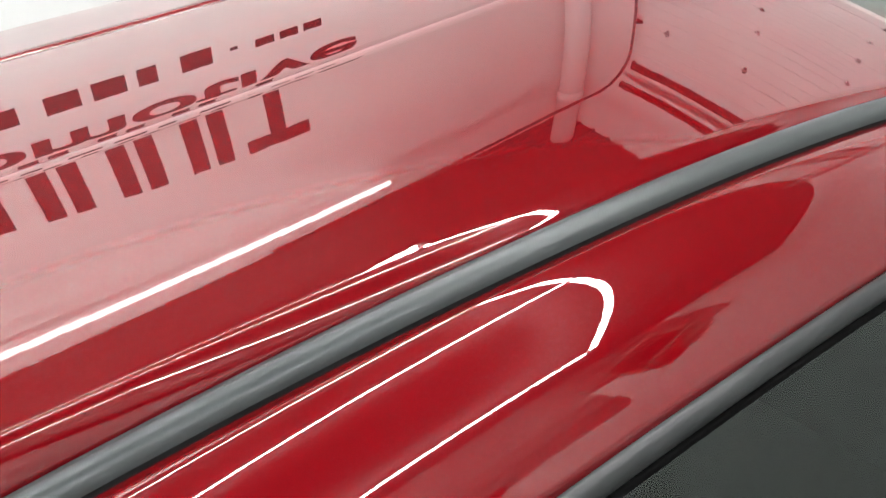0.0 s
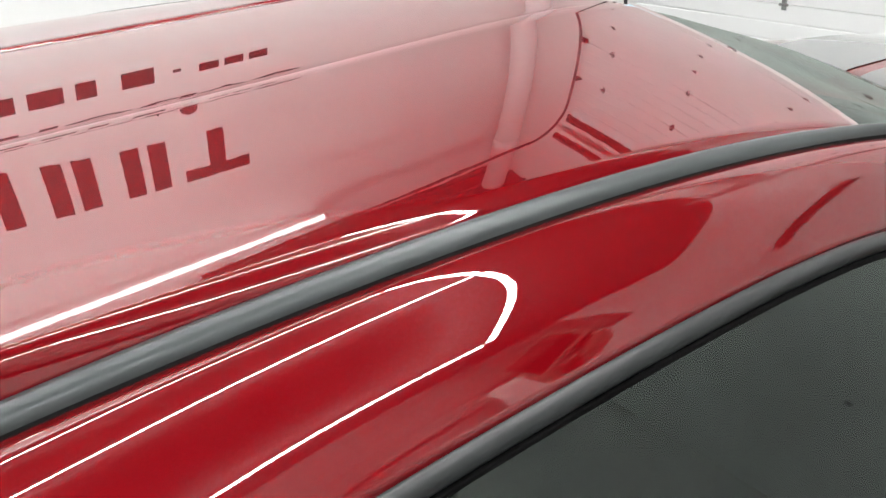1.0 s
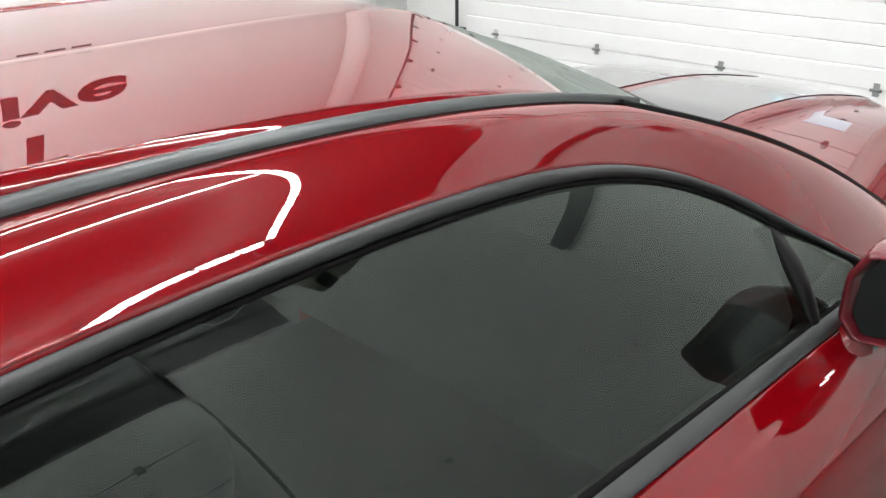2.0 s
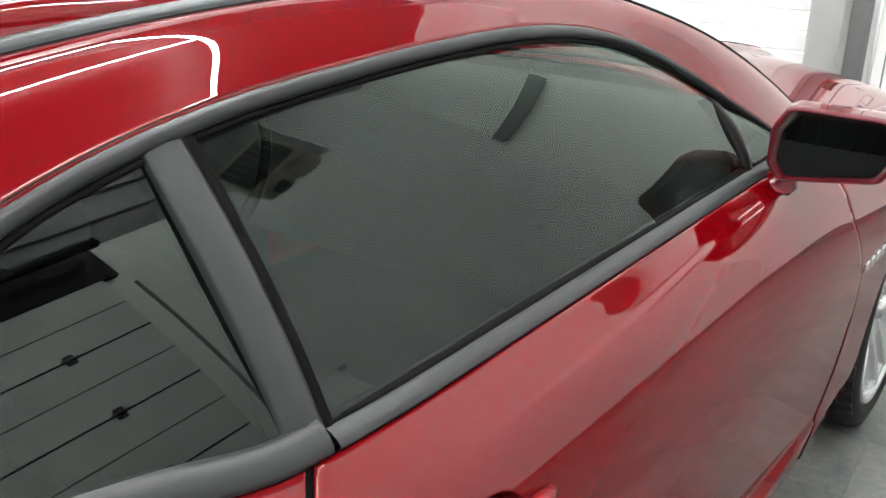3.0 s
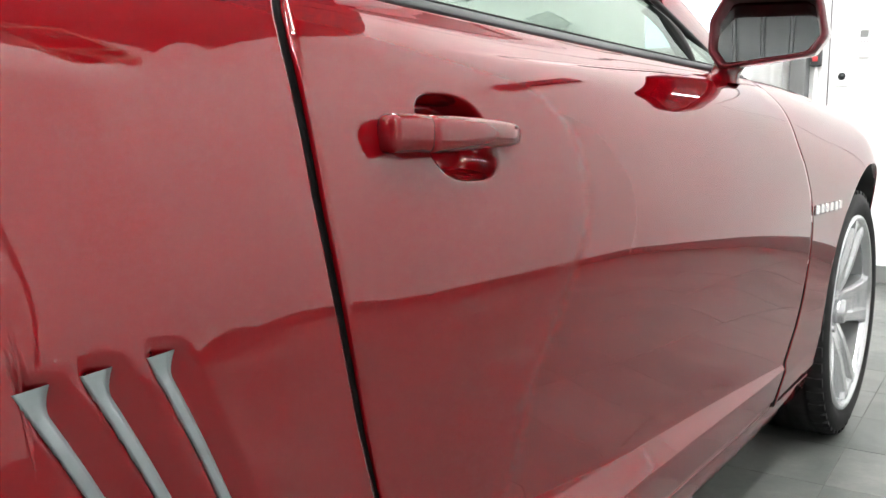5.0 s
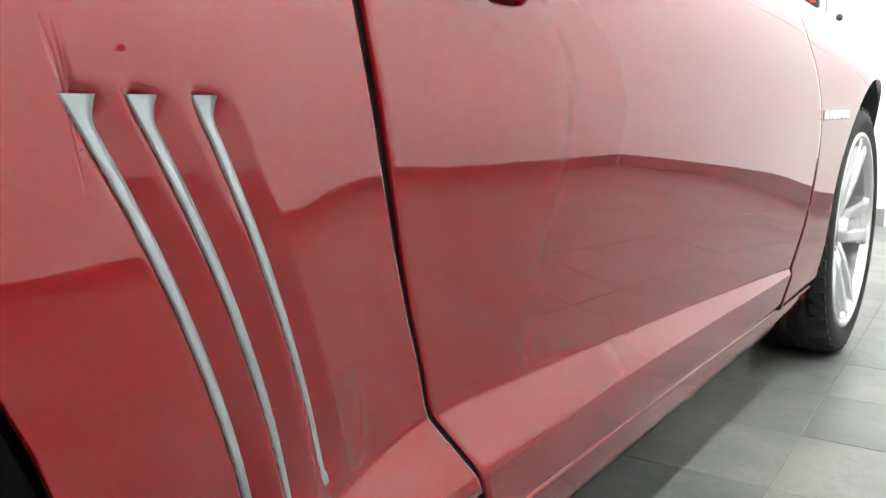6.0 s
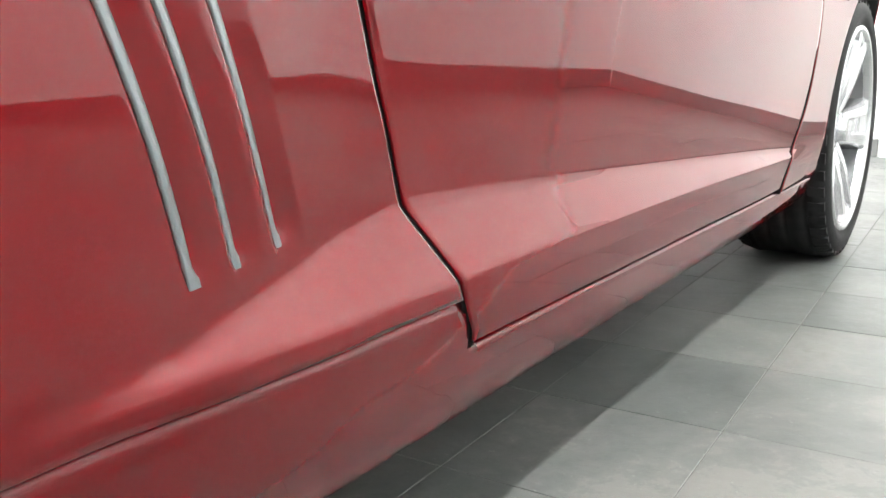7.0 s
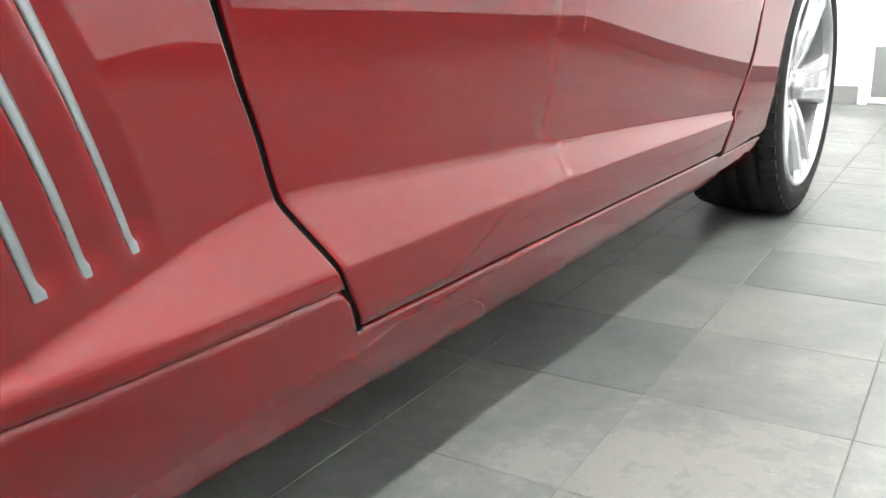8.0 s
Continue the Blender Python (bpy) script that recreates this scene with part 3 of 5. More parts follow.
# roof rails with the front and rear pillars
def rail_inner(y):
    if y < 0.25:
        return Vector((gut_x(y) + 0.0135, y, gut_z(y) - 0.008))
    k = (y - 0.25) / 0.46
    p0 = Vector((gut_x(0.25) + 0.0135, 0.25, gut_z(0.25) - 0.008))
    p1 = Vector((0.742, 0.90, 0.962))
    m = p0.lerp(p1, k)
    return m + Vector((0.012, 0, 0.035)) * math.sin(math.pi * min(1, k)) * 0.8


g = []
for y in np.concatenate([np.linspace(-1.12, 0.25, 60), np.linspace(0.27, 0.71, 26)]):
    a, b = rail_inner(y), Vector((trim_x(y), y, trim_z(y)))
    row = []
    n = 20
    across = b - a
    outn = Vector((0.55, 0, 0.83))
    for f in np.linspace(0, 1, n):
        p = a.lerp(b, f) + outn * ((0.0115 + 0.0045 * smooth01((-0.15 - y) / 0.5)) * math.sin(math.pi * (f ** 0.8)))
        row.append(p)
    row = [a + Vector((-0.001, 0, -0.012))] + row + [b + Vector((-0.006, 0, -0.006))]
    g.append(row)
skin("roof_rail", g, RED, car, lambda p: (0.6, 0, 0.8), "red roof rail running down into the windshield pillar", 0, True)

# moulding round the side windows
upper = [Vector((trim_x(y), y, trim_z(y))) for y in np.linspace(-0.98, 0.665, 90)]


def moulding(name, path, inward, full, label):
    g = []
    for i, p in enumerate(path):
        n = Vector((0.85, 0, 0.5))
        w = Vector(inward(p)).normalized()
        width = full * (1 - 0.55 * smooth01((p.y + 0.05) / 0.60))
        g.append([p - w * 0.001 - n * 0.008, p + n * 0.0005, p + w * width * 0.12 + n * 0.004, p + w * width * 0.45 + n * 0.0055, p + w * width * 0.85 + n * 0.002, p + w * width - n * 0.004, p + w * width * 1.02 - n * 0.012])
    return skin(name, g, TRIM, car, lambda p: (0.85, 0, 0.5), label, 0, True)


def seal(name, path, inward, width, mat, lift, label):
    g = []
    for p in path:
        n = Vector((0.85, 0, 0.5))
        w = Vector(inward(p)).normalized()
        g.append([p - n * 0.01, p + n * lift, p + w * width + n * lift, p + w * width - n * 0.01])
    return skin(name, g, mat, car, lambda p: (0.85, 0, 0.5), label, 0, True)


def rail_in(p):
    i = min(range(len(upper)), key=lambda k: abs(upper[k].y - p.y))
    t = (upper[min(i + 1, 89)] - upper[max(i - 1, 0)]).normalized()
    w = t.cross(Vector((0.85, 0, 0.5)))
    return w if w.z < 0 else -w


moulding("window_moulding", upper, rail_in, 0.016, "satin grey moulding over the side windows")
seal("window_seal", [p - Vector((0.85, 0, 0.5)) * 0.001 + Vector(rail_in(p)).normalized() * 0.0158 * (1 - 0.55 * smooth01((p.y + 0.05) / 0.60)) for p in upper], rail_in, 0.006, RUBBER, -0.004, "black rubber window seal")
seal("window_seal", [p - Vector(rail_in(p)).normalized() * 0.004 for p in upper], rail_in, 0.006, RUBBER, -0.001, "black rubber gap above the moulding")


def belt_point(y, up=0.0):
    z = belt(y) + up
    return Vector((side_x(y, belt(y)) - up * 0.55, y, z))


for y0, y1, nm in ((-0.578, 0.655, "door_belt_moulding"), (-0.99, -0.586, "quarter_belt_moulding")):
    g = []
    wid = 0.017 if y0 > -0.6 else 0.029
    for y in np.linspace(y0, y1, 50):
        p = belt_point(y)
        g.append([p + Vector((-0.010, 0, -0.004)), p + Vector((-0.001, 0, 0.003)), p + Vector((-0.001, 0, 0.3 * wid)), p + Vector((-0.006, 0, 0.62 * wid)), p + Vector((-0.014, 0, 0.88 * wid)), p + Vector((-0.022, 0, wid)), p + Vector((-0.035, 0, 0.7 * wid))])
    skin(nm, g, TRIM, car, lambda p: (0.85, 0, 0.5), "satin grey moulding under the side window", 0, True)
    if y0 < -0.6:
        continue
    g = []
    for y in np.linspace(y0 + 0.006, y1 - 0.006, 50):
        p = belt_point(y) + Vector((0, 0, wid))
        g.append([p + Vector((-0.019, 0, -0.008)), p + Vector((-0.0195, 0, 0.0005)), p + Vector((-0.0235, 0, 0.0032)), p + Vector((-0.032, 0, 0.0038)), p + Vector((-0.036, 0, -0.004))])
    skin("belt_seal", g, RUBBER, car, lambda p: (0.85, 0, 0.5), "black rubber lip between moulding and glass", 0, True)

# window panes
QUARTER_AT = (-0.78, 1.08)
QUARTER_BOW = (0.7572, -0.0169, -0.6104, 0.0755, 0.0994, -0.3549, 0.0, 0.0)


def pane_grid(ya_, yb_, n, low_up):
    g = []
    for u in np.linspace(0, 1, n):
        row = []
        for f in np.linspace(0, 1, 14):
            y = ya_(f) + (yb_(f) - ya_(f)) * u
            lo = belt_point(y) + Vector((-0.022, 0, low_up))
            hi = Vector((trim_x(y), y, trim_z(y))) + Vector(rail_in(Vector((0, y, 0)))).normalized() * 0.020 * (1 - 0.5 * smooth01((y + 0.05) / 0.60)) - Vector((0.85, 0, 0.5)) * 0.010
            p = lo.lerp(hi, f) + Vector((0.010, 0, 0.004)) * math.sin(math.pi * f)
            row.append(p)
        g.append(row)
    return g


for name, a, b, lab in (("door_window", lambda f: -0.570 - 0.02 * f, lambda f: 0.625 - 0.03 * f, "closed tinted door window"), ("quarter_window", lambda f: -0.955 + 0.02 * f, lambda f: -0.614 - 0.02 * f, "fixed tinted rear quarter window")):
    pg = pane_grid(a, b, 44, 0.012)
    # one fair surface through the pane's corners, bowed evenly
    pts = np.array([p[:] for row in pg for p in row])
    my, mz = pts[:, 1].mean(), pts[:, 2].mean()

    def bow(y, z):
        u, w = y - my, z - mz
        return np.stack([u * 0 + 1, u, w, u * u, u * w, w * w, u ** 3, u * u * w], -1)
    c = np.linalg.lstsq(bow(pts[:, 1], pts[:, 2]), pts[:, 0], rcond=None)[0]
    if name == "quarter_window":
        my, mz, c = QUARTER_AT[0], QUARTER_AT[1], np.array(QUARTER_BOW)
    pg = [[Vector((float(bow(p.y, p.z) @ c), p.y, p.z)) for p in row] for row in pg]
    for o in skin(name, pg, DARKGLASS if name == "quarter_window" else GLASS, car, lambda p: (0.85, 0, 0.5), lab, 0, True):
        o.visible_shadow = False

# grey pillar between the windows and the black divider at the front of the door window
def post(name, yb0, yb1, yt0, yt1, mat, lift, label):
    g = []
    for f in np.linspace(-0.04, 1.03, 24):
        def at(y):
            lo = belt_point(y) + Vector((-0.020, 0, 0.010))
            hi = Vector((trim_x(y), y, trim_z(y))) + Vector(rail_in(Vector((0, y, 0)))).normalized() * 0.020 - Vector((0.85, 0, 0.5)) * 0.008
            return lo.lerp(hi, f) + Vector((0.010, 0, 0.004)) * math.sin(math.pi * max(0, min(1, f)))
        a, b = at(yb0 + (yt0 - yb0) * f), at(yb1 + (yt1 - yb1) * f)
        n = Vector((0.88, 0, 0.47))
        g.append([a - n * 0.02, a + n * lift * 0.5, a.lerp(b, 0.12) + n * lift, a.lerp(b, 0.5) + n * lift * 1.3, a.lerp(b, 0.88) + n * lift, b + n * lift * 0.5, b - n * 0.02])
    return skin(name, g, mat, car, lambda p: (0.85, 0, 0.5), label, 0, True)


post("window_pillar", -0.620, -0.578, -0.640, -0.598, TRIM, 0.006, "satin grey pillar between the side windows")
post("window_pillar_seal", -0.580, -0.566, -0.600, -0.586, RUBBER, 0.003, "black seal beside the window pillar")
post("window_divider", 0.412, 0.440, 0.452, 0.478, BLACK, 0.004, "black divider bar of the front door window")

# windshield, rear window
def shield_edge(k):
    return rail_inner(0.25 + k * 0.46) + Vector((-0.012, 0.004, 0.0))


g = []
for u in np.linspace(-1, 1, 41):
    row = []
    for f in np.linspace(0, 1, 26):
        e = shield_edge(f)
        xt = u * e.x
        top_y = ROOF_FRONT(xt) + 0.003
        mid_y = top_y + (1.10 - 0.32 * (u * 0.75) ** 2 - top_y) * f
        z_top = roof_z(xt * 0.99, top_y) - 0.003
        z_mid = z_top + (0.980 - z_top) * f + 0.030 * math.sin(math.pi * f)
        w = abs(u) ** 2.2 * min(1.0, 5 * f)
        p = Vector((xt, mid_y * (1 - w) + e.y * w, z_mid * (1 - w) + e.z * w))
        row.append(p)
    g.append(row)
for o in skin("windshield", g, SHIELD, car, lambda p: (0, 0.5, 0.8), "clear sloping windshield"):
    o.visible_shadow = False
g = []
for f in np.linspace(0.0, 1.0, 24):
    p, wd = shield_edge(f), 0.004 + 0.020 * f
    g.append([p + Vector((0.012, 0, -0.008)), p + Vector((0.010, 0, 0.003)), p + Vector((0.006, 0.002, 0.005)), p + Vector((-wd, 0.5 * wd, 0.004)), p + Vector((-wd, 0.5 * wd, -0.006))])
skin("windshield_seal", g, RUBBER, car, lambda p: (0.2, 0.3, 0.9), "black rubber seal along the windshield", 0, True)
g = []
for u in np.linspace(-1, 1, 21):
    row = []
    for f in np.linspace(0, 1, 12):
        x = u * (0.53 + 0.10 * f)
        row.append((x, ROOF_REAR - 0.004 - 0.62 * f, roof_z(x * 0.9, ROOF_REAR) - 0.004 - 0.235 * f ** 1.3))
    g.append(row)
for o in skin("rear_window", g, GLASS, car, lambda p: (0, -0.5, 0.8), "tinted rear window"):
    o.visible_shadow = False

# hood, tail and bumpers
def hood_z(x, y):
    zc = hermite([0.98, 1.4, 1.9, 2.2], [1.000, 0.985, 0.915, 0.835])(y)
    edge = fender_top(y) - 0.002
    xe = side_x(y, fender_top(y)) - 0.004
    k = min(1, abs(x) / xe)
    bulge = 0.020 * smooth01((0.36 - abs(x)) / 0.05)
    return edge + (zc - edge) * (1 - k ** 2.4) + bulge * smooth01((y - 1.0) / 0.2) * smooth01((2.2 - y) / 0.3)


g = []
for u in np.linspace(-1, 1, 75):
    row = []
    for f in np.linspace(0, 1, 40):
        y0 = 1.08 - 0.40 * u * u
        y = y0 + (2.18 - 0.30 * u * u - y0) * f
        x = u * (side_x(y, fender_top(y)) - 0.005)
        row.append((x, y, hood_z(x, y) - 0.02 * (f < 0.01)))
    g.append(row)
hood = skin("hood", g, RED, car, lambda p: (0, 0, 1), "red hood with a raised centre", 0.003)[0]
for a, b in ((0.022, 0.300), (-0.300, -0.022)):
    g = []
    for u in np.linspace(0, 1, 13):
        x = a + (b - a) * u
        k = (x / 0.75) ** 2
        g.append([(x, y, hood_z(x, y) + 0.0022) for y in np.linspace(1.10 - 0.40 * k, 2.15 - 0.30 * k, 40)])
    skin("hood_stripe", g, STRIPE, hood, lambda p: (0, 0, 1), "broad grey stripe along the hood")
verts, faces = [], []
for u in np.linspace(-1, 1, 31):
    x = u * 0.74
    y0 = 1.07 - 0.34 * (u * 0.75) ** 2
    for a, b in ((-0.06, -0.03), (-0.01, -0.012), (0.06, -0.015), (0.09, -0.05)):
        verts.append((x, y0 + a, 0.965 + b))
mesh_from("cowl", verts, grid_faces(31, 4), BLACK, car, True, "black cowl panel below the windshield")
for x0, x1 in ((0.55, -0.05), (-0.05, -0.62)):
    pts = [(x0 + (x1 - x0) * f, 1.04 - 0.22 * ((x0 + (x1 - x0) * f)) ** 2 - 0.02 * math.sin(f * 3), 0.985 + 0.012 * math.sin(3 * f)) for f in np.linspace(0, 1, 14)]
    verts, faces = tube_mesh(pts, 0.007, 8)
    mesh_from("wiper", verts, faces, BLACK, car, True, "black wiper arm and blade")
g = []
for u in np.linspace(-1, 1, 41):
    row = []
    for f in np.linspace(0, 1, 20):
        y = 2.18 - 0.30 * u * u + 0.10 * math.sin(math.pi * f) + 0.03
        z = 0.80 - 0.60 * f
        row.append((u * 0.76, y - 0.03 * (f < 0.06), z + (hood_z(u * 0.72, 2.15) - 0.80) * (1 - f)))
    g.append(row)
skin("front_bumper", g, RED, car, lambda p: (0, 1, 0), "red front bumper")
part("grille", box_bm(-0.55, 2.20, 0.50, 0.55, 2.262, 0.66, 0.02), BLACK, car, "black front grille")
for s in (-1, 1):
    bm = bmesh.new()
    bmesh.ops.create_cone(bm, cap_ends=True, segments=24, radius1=0.085, radius2=0.075, depth=0.05)
    part("headlight", bm, CHROME, car, "round clear headlight", True, Matrix.Translation((s * 0.60, 2.16, 0.63)) @ pose(0, 0, 0, -90, 0, 0))
g = []
for u in np.linspace(-1, 1, 31):
    row = []
    for f in np.linspace(0, 1, 16):
        x = u * (0.66 + 0.08 * f)
        row.append((x, ROOF_REAR - 0.60 - 0.45 * f, 1.035 - 0.03 * f - 0.03 * u * u + 0.03 * (f > 0.93)))
    g.append(row)
skin("deck_lid", g, RED, car, lambda p: (0, 0, 1), "red trunk lid with a lip")
g = []
for u in np.linspace(-1, 1, 31):
    row = []
    for f in np.linspace(0, 1, 18):
        row.append((u * (0.74 + 0.08 * math.sin(math.pi * f)), -2.13 - 0.12 * math.sin(math.pi * f) + 0.10 * u * u, 1.02 - 0.80 * f))
    g.append(row)
skin("rear_bumper", g, RED, car, lambda p: (0, -1, 0), "red rear bumper")
for s in (-1, 1):
    part("tail_light", box_bm(s * 0.42 - 0.17, -2.285, 0.78, s * 0.42 + 0.17, -2.20, 0.88, 0.02), BLACK, car, "smoked tail light")

# sail panels behind the quarter windows
g = []
for y in np.linspace(-0.965, -1.72, 22):
    f = (-0.965 - y) / 0.755
    top = Vector((gut_x(max(y, -1.13)) + 0.0135 + 0.10 * f, y, gut_z(-1.1) - 0.008 - 0.25 * f ** 1.2))
    low = Vector((side_x(y, quarter_high(y)), y, quarter_high(y)))
    g.append([top.lerp(low, k) + Vector((0.6, 0, 0.5)) * 0.03 * math.sin(math.pi * k) for k in np.linspace(0, 1, 12)])
skin("rear_pillar", g, RED, car, lambda p: (0.8, 0, 0.5), "broad red rear roof pillar", 0, True)

# floor pan and inner panels
part("underbody", box_bm(-0.80, -2.05, 0.20, 0.80, 2.05, 0.26, 0.02), BLACK, car, "black underbody")
part("bulkhead", box_bm(-0.70, 1.00, 0.26, 0.70, 1.03, 0.92), BLACK, car, "black bulkhead behind the engine")
part("rear_shelf", box_bm(-0.66, -1.95, 0.86, 0.66, -1.05, 0.90, 0.02), CABIN, car, "dark parcel shelf")
for y0, y1, nm in ((-0.58, 0.70, "door_card"), (-1.02, -0.60, "side_lining")):
    g = []
    for y in np.linspace(y0, y1, 12):
        g.append([(0.78, y, 0.26), (0.81, y, 0.55), (0.80, y, 0.80), (0.79, y, 0.915), (0.795, y, 0.940), (0.815, y, 0.947)])
    skin(nm, g, CABIN, car, lambda p: (-1, 0, 0), "charcoal inner lining", 0, True)
g = []
for y in np.linspace(-1.06, 0.20, 14):
    g.append([(x, y, roof_z(x, y) - 0.03 - 0.03 * abs(x / 0.55) ** 3) for x in np.linspace(-0.56, 0.56, 15)])
skin("headliner", g, surface("pale_headliner", (0.30, 0.30, 0.29), 0.8), car, lambda p: (0, 0, -1), "pale cloth headliner")


# ---- seats, dashboard, inner mirror ----
def seat(x, y, parent):
    s = new("seat")
    s.parent = parent
    s.location = (x, y, 0.26)
    part("cushion", box_bm(-0.24, -0.22, 0.02, 0.24, 0.28, 0.24, 0.06, 3), CABIN, s, "", True)
    bm = box_bm(-0.24, -0.06, 0.0, 0.24, 0.07, 0.60, 0.055, 3)
    part("backrest", bm, CABIN, s, "", True, pose(0, -0.24, 0.18, 16, 0, 0))
    part("headrest", box_bm(-0.13, -0.045, 0.0, 0.13, 0.045, 0.17, 0.04, 3), CABIN, s, "", True, pose(0, -0.43, 0.76, 10, 0, 0))
    for a in (-0.05, 0.05):
        v, f = tube_mesh([(a, -0.41, 0.70), (a, -0.43, 0.80)], 0.006, 8)
        mesh_from("headrest_post", v, f, CHROME, s)
    return s


for x in (-0.38, 0.38):
    seat(x, -0.18, car)
part("rear_bench", box_bm(-0.60, -1.15, 0.30, 0.60, -0.80, 0.52, 0.06, 3), CABIN, car, "dark rear bench", True)
part("rear_backrest", box_bm(-0.60, -1.28, 0.45, 0.60, -1.12, 0.90, 0.06, 3), CABIN, car, "dark rear backrest", True)
g = []
for x in np.linspace(-0.76, 0.76, 33):
    hump = 0.045 * math.exp(-((x - 0.0) / 0.75) ** 4) + 0.035 * math.exp(-((x + 0.38) / 0.16) ** 2)
    g.append([(x, 0.42, 0.55), (x, 0.44, 0.80), (x, 0.50, 0.925 + hump * 0.8), (x, 0.62, 0.950 + hump), (x, 0.85, 0.950 + 0.5 * hump), (x, 1.02 - 0.30 * (x / 0.75) ** 2, 0.93)])
skin("dashboard", g, CABIN, car, lambda p: (0, -0.4, 0.9), "dark moulded dashboard")
pts = [(-0.38 + 0.18 * math.cos(a), 0.22 + 0.07 * math.sin(a), 0.80 + 0.17 * math.sin(a)) for a in np.linspace(0, 2 * math.pi, 33)]
v, f = tube_mesh(pts, 0.014, 8, False)
mesh_from("steering_wheel", v, f, BLACK, car, True, "black steering wheel")
bm = bmesh.new()
bmesh.ops.create_uvsphere(bm, u_segments=32, v_segments=20, radius=1.0)
for vert in bm.verts:
    q = vert.co
    r_ = (abs(q.x) ** 3 + abs(q.z) ** 3 + abs(q.y) ** 3) ** (1 / 3)
    vert.co = Vector((0.088 * q.x / r_, 0.022 * q.y / r_, (0.046 + 0.006 * q.x) * q.z / r_))
rv = part("inside_mirror", bm, BLACK, car, "black inside mirror under the windshield", True, pose(-0.03, 0.40, 1.152, 0, 0, 14))
part("sensor_box", box_bm(-0.045, 0.05, 0.030, 0.045, 0.12, 0.085, 0.012, 3), BLACK, rv, "", True)
v, f = tube_mesh([(0, 0.0, 0.02), (0, 0.07, 0.06)], 0.012, 8)
mesh_from("mirror_stem", v, f, BLACK, rv)


# ---- door mirrors ----
def hexagon(w0, w1, h, bend):
    """Outline of the mirror: a slab with a pointed outer end."""
    return [(-w0 * 0.84, h), (w1 * 0.70, h * 1.03), (w1 * 0.86, h * 0.84), (w1, -h * 0.12), (w1 * 0.80, -h * 0.66), (-w0 * 0.80, -h * 1.08), (-w0 * 1.06, -h * 0.62), (-w0 * 1.08, h * 0.30)]


def rounded(outline, r=0.15, n=5):
    out = []
    m = len(outline)
    for i in range(m):
        p, a, b = Vector(outline[i]), Vector(outline[i - 1]), Vector(outline[(i + 1) % m])
        s, e = p.lerp(a, r), p.lerp(b, r)
        for k in range(n):
            t = k / (n - 1)
            out.append(s.lerp(p, t).lerp(p.lerp(e, t), t))
    return out


def door_mirror(parent):
    ob = new("door_mirror")
    ob.parent = parent
    ring = rounded(hexagon(0.086, 0.098, 0.059, 0))
    n = len(ring)

    def loft(layers, cap_first, cap_last):
        verts, faces = [], []
        for scale, dy, ox, oz in layers:
            for p in ring:
                verts.append((p.x * scale + ox, dy, p.y * scale + oz))
        for a in range(len(layers) - 1):
            for k in range(n):
                k2 = (k + 1) % n
                faces.append((a * n + k, a * n + k2, (a + 1) * n + k2, (a + 1) * n + k))
        if cap_first:
            faces.append(tuple(range(n))[::-1])
        if cap_last:
            faces.append(tuple((len(layers) - 1) * n + k for k in range(n)))
        return verts, faces
    v, f = loft([(1.05, 0.012, 0, 0), (1.06, 0.040, 0, 0), (1.00, 0.075, -0.004, 0), (0.86, 0.100, -0.010, 0), (0.60, 0.116, -0.016, 0), (0.25, 0.122, -0.02, 0)], False, True)
    mesh_from("housing", v, f, RED, ob, True, "red painted mirror housing")
    # the bezel's darker red paints the shade on the mirror's rear side
    v, f = loft([(1.048, 0.014, 0, 0), (1.05, 0.010, 0, 0), (1.02, 0.0, 0, 0), (0.98, -0.004, 0, 0), (0.95, -0.002, 0, 0), (0.915, 0.012, 0, 0), (0.87, 0.036, 0, 0)], False, False)
    mesh_from("bezel", v, f, SHADED_RED, ob, True, "red inner bezel with its shade put into the colour")
    v, f = loft([(0.885, 0.016, 0.0, 0.0)], True, False)
    v = [(x, y + 0.010 + z * 0.30, z) for x, y, z in v]
    o = mesh_from("mirror_glass", v, f, MIRROR, ob, False, "flat mirror glass")
    v, f = [], []
    for k, (z, w, d, dx) in enumerate(((-0.044, 0.034, 0.036, -0.058), (-0.060, 0.028, 0.032, -0.066), (-0.074, 0.030, 0.038, -0.076), (-0.090, 0.044, 0.055, -0.088))):
        for a in np.linspace(0, 2 * math.pi, 17)[:-1]:
            v.append((dx + w * math.cos(a), 0.055 + d * math.sin(a), z))
    for a in range(3):
        for k in range(16):
            k2 = (k + 1) % 16
            f.append((a * 16 + k, a * 16 + k2, (a + 1) * 16 + k2, (a + 1) * 16 + k))
    mesh_from("foot", v, [t[::-1] for t in f], RED, ob, True, "red mirror foot on the door")
    return ob


MIRROR_AT = (0.934, 0.44, 0.998)
mir = door_mirror(car)
mir.matrix_basis = Matrix.Translation(MIRROR_AT) @ pose(0, 0, 0, 0, 3, 6)
copy_thing(mir, Matrix.Translation((-MIRROR_AT[0], MIRROR_AT[1], MIRROR_AT[2])) @ pose(0, 0, 0, 0, -3, -6) @ Matrix.Diagonal((-1, 1, 1, 1)))

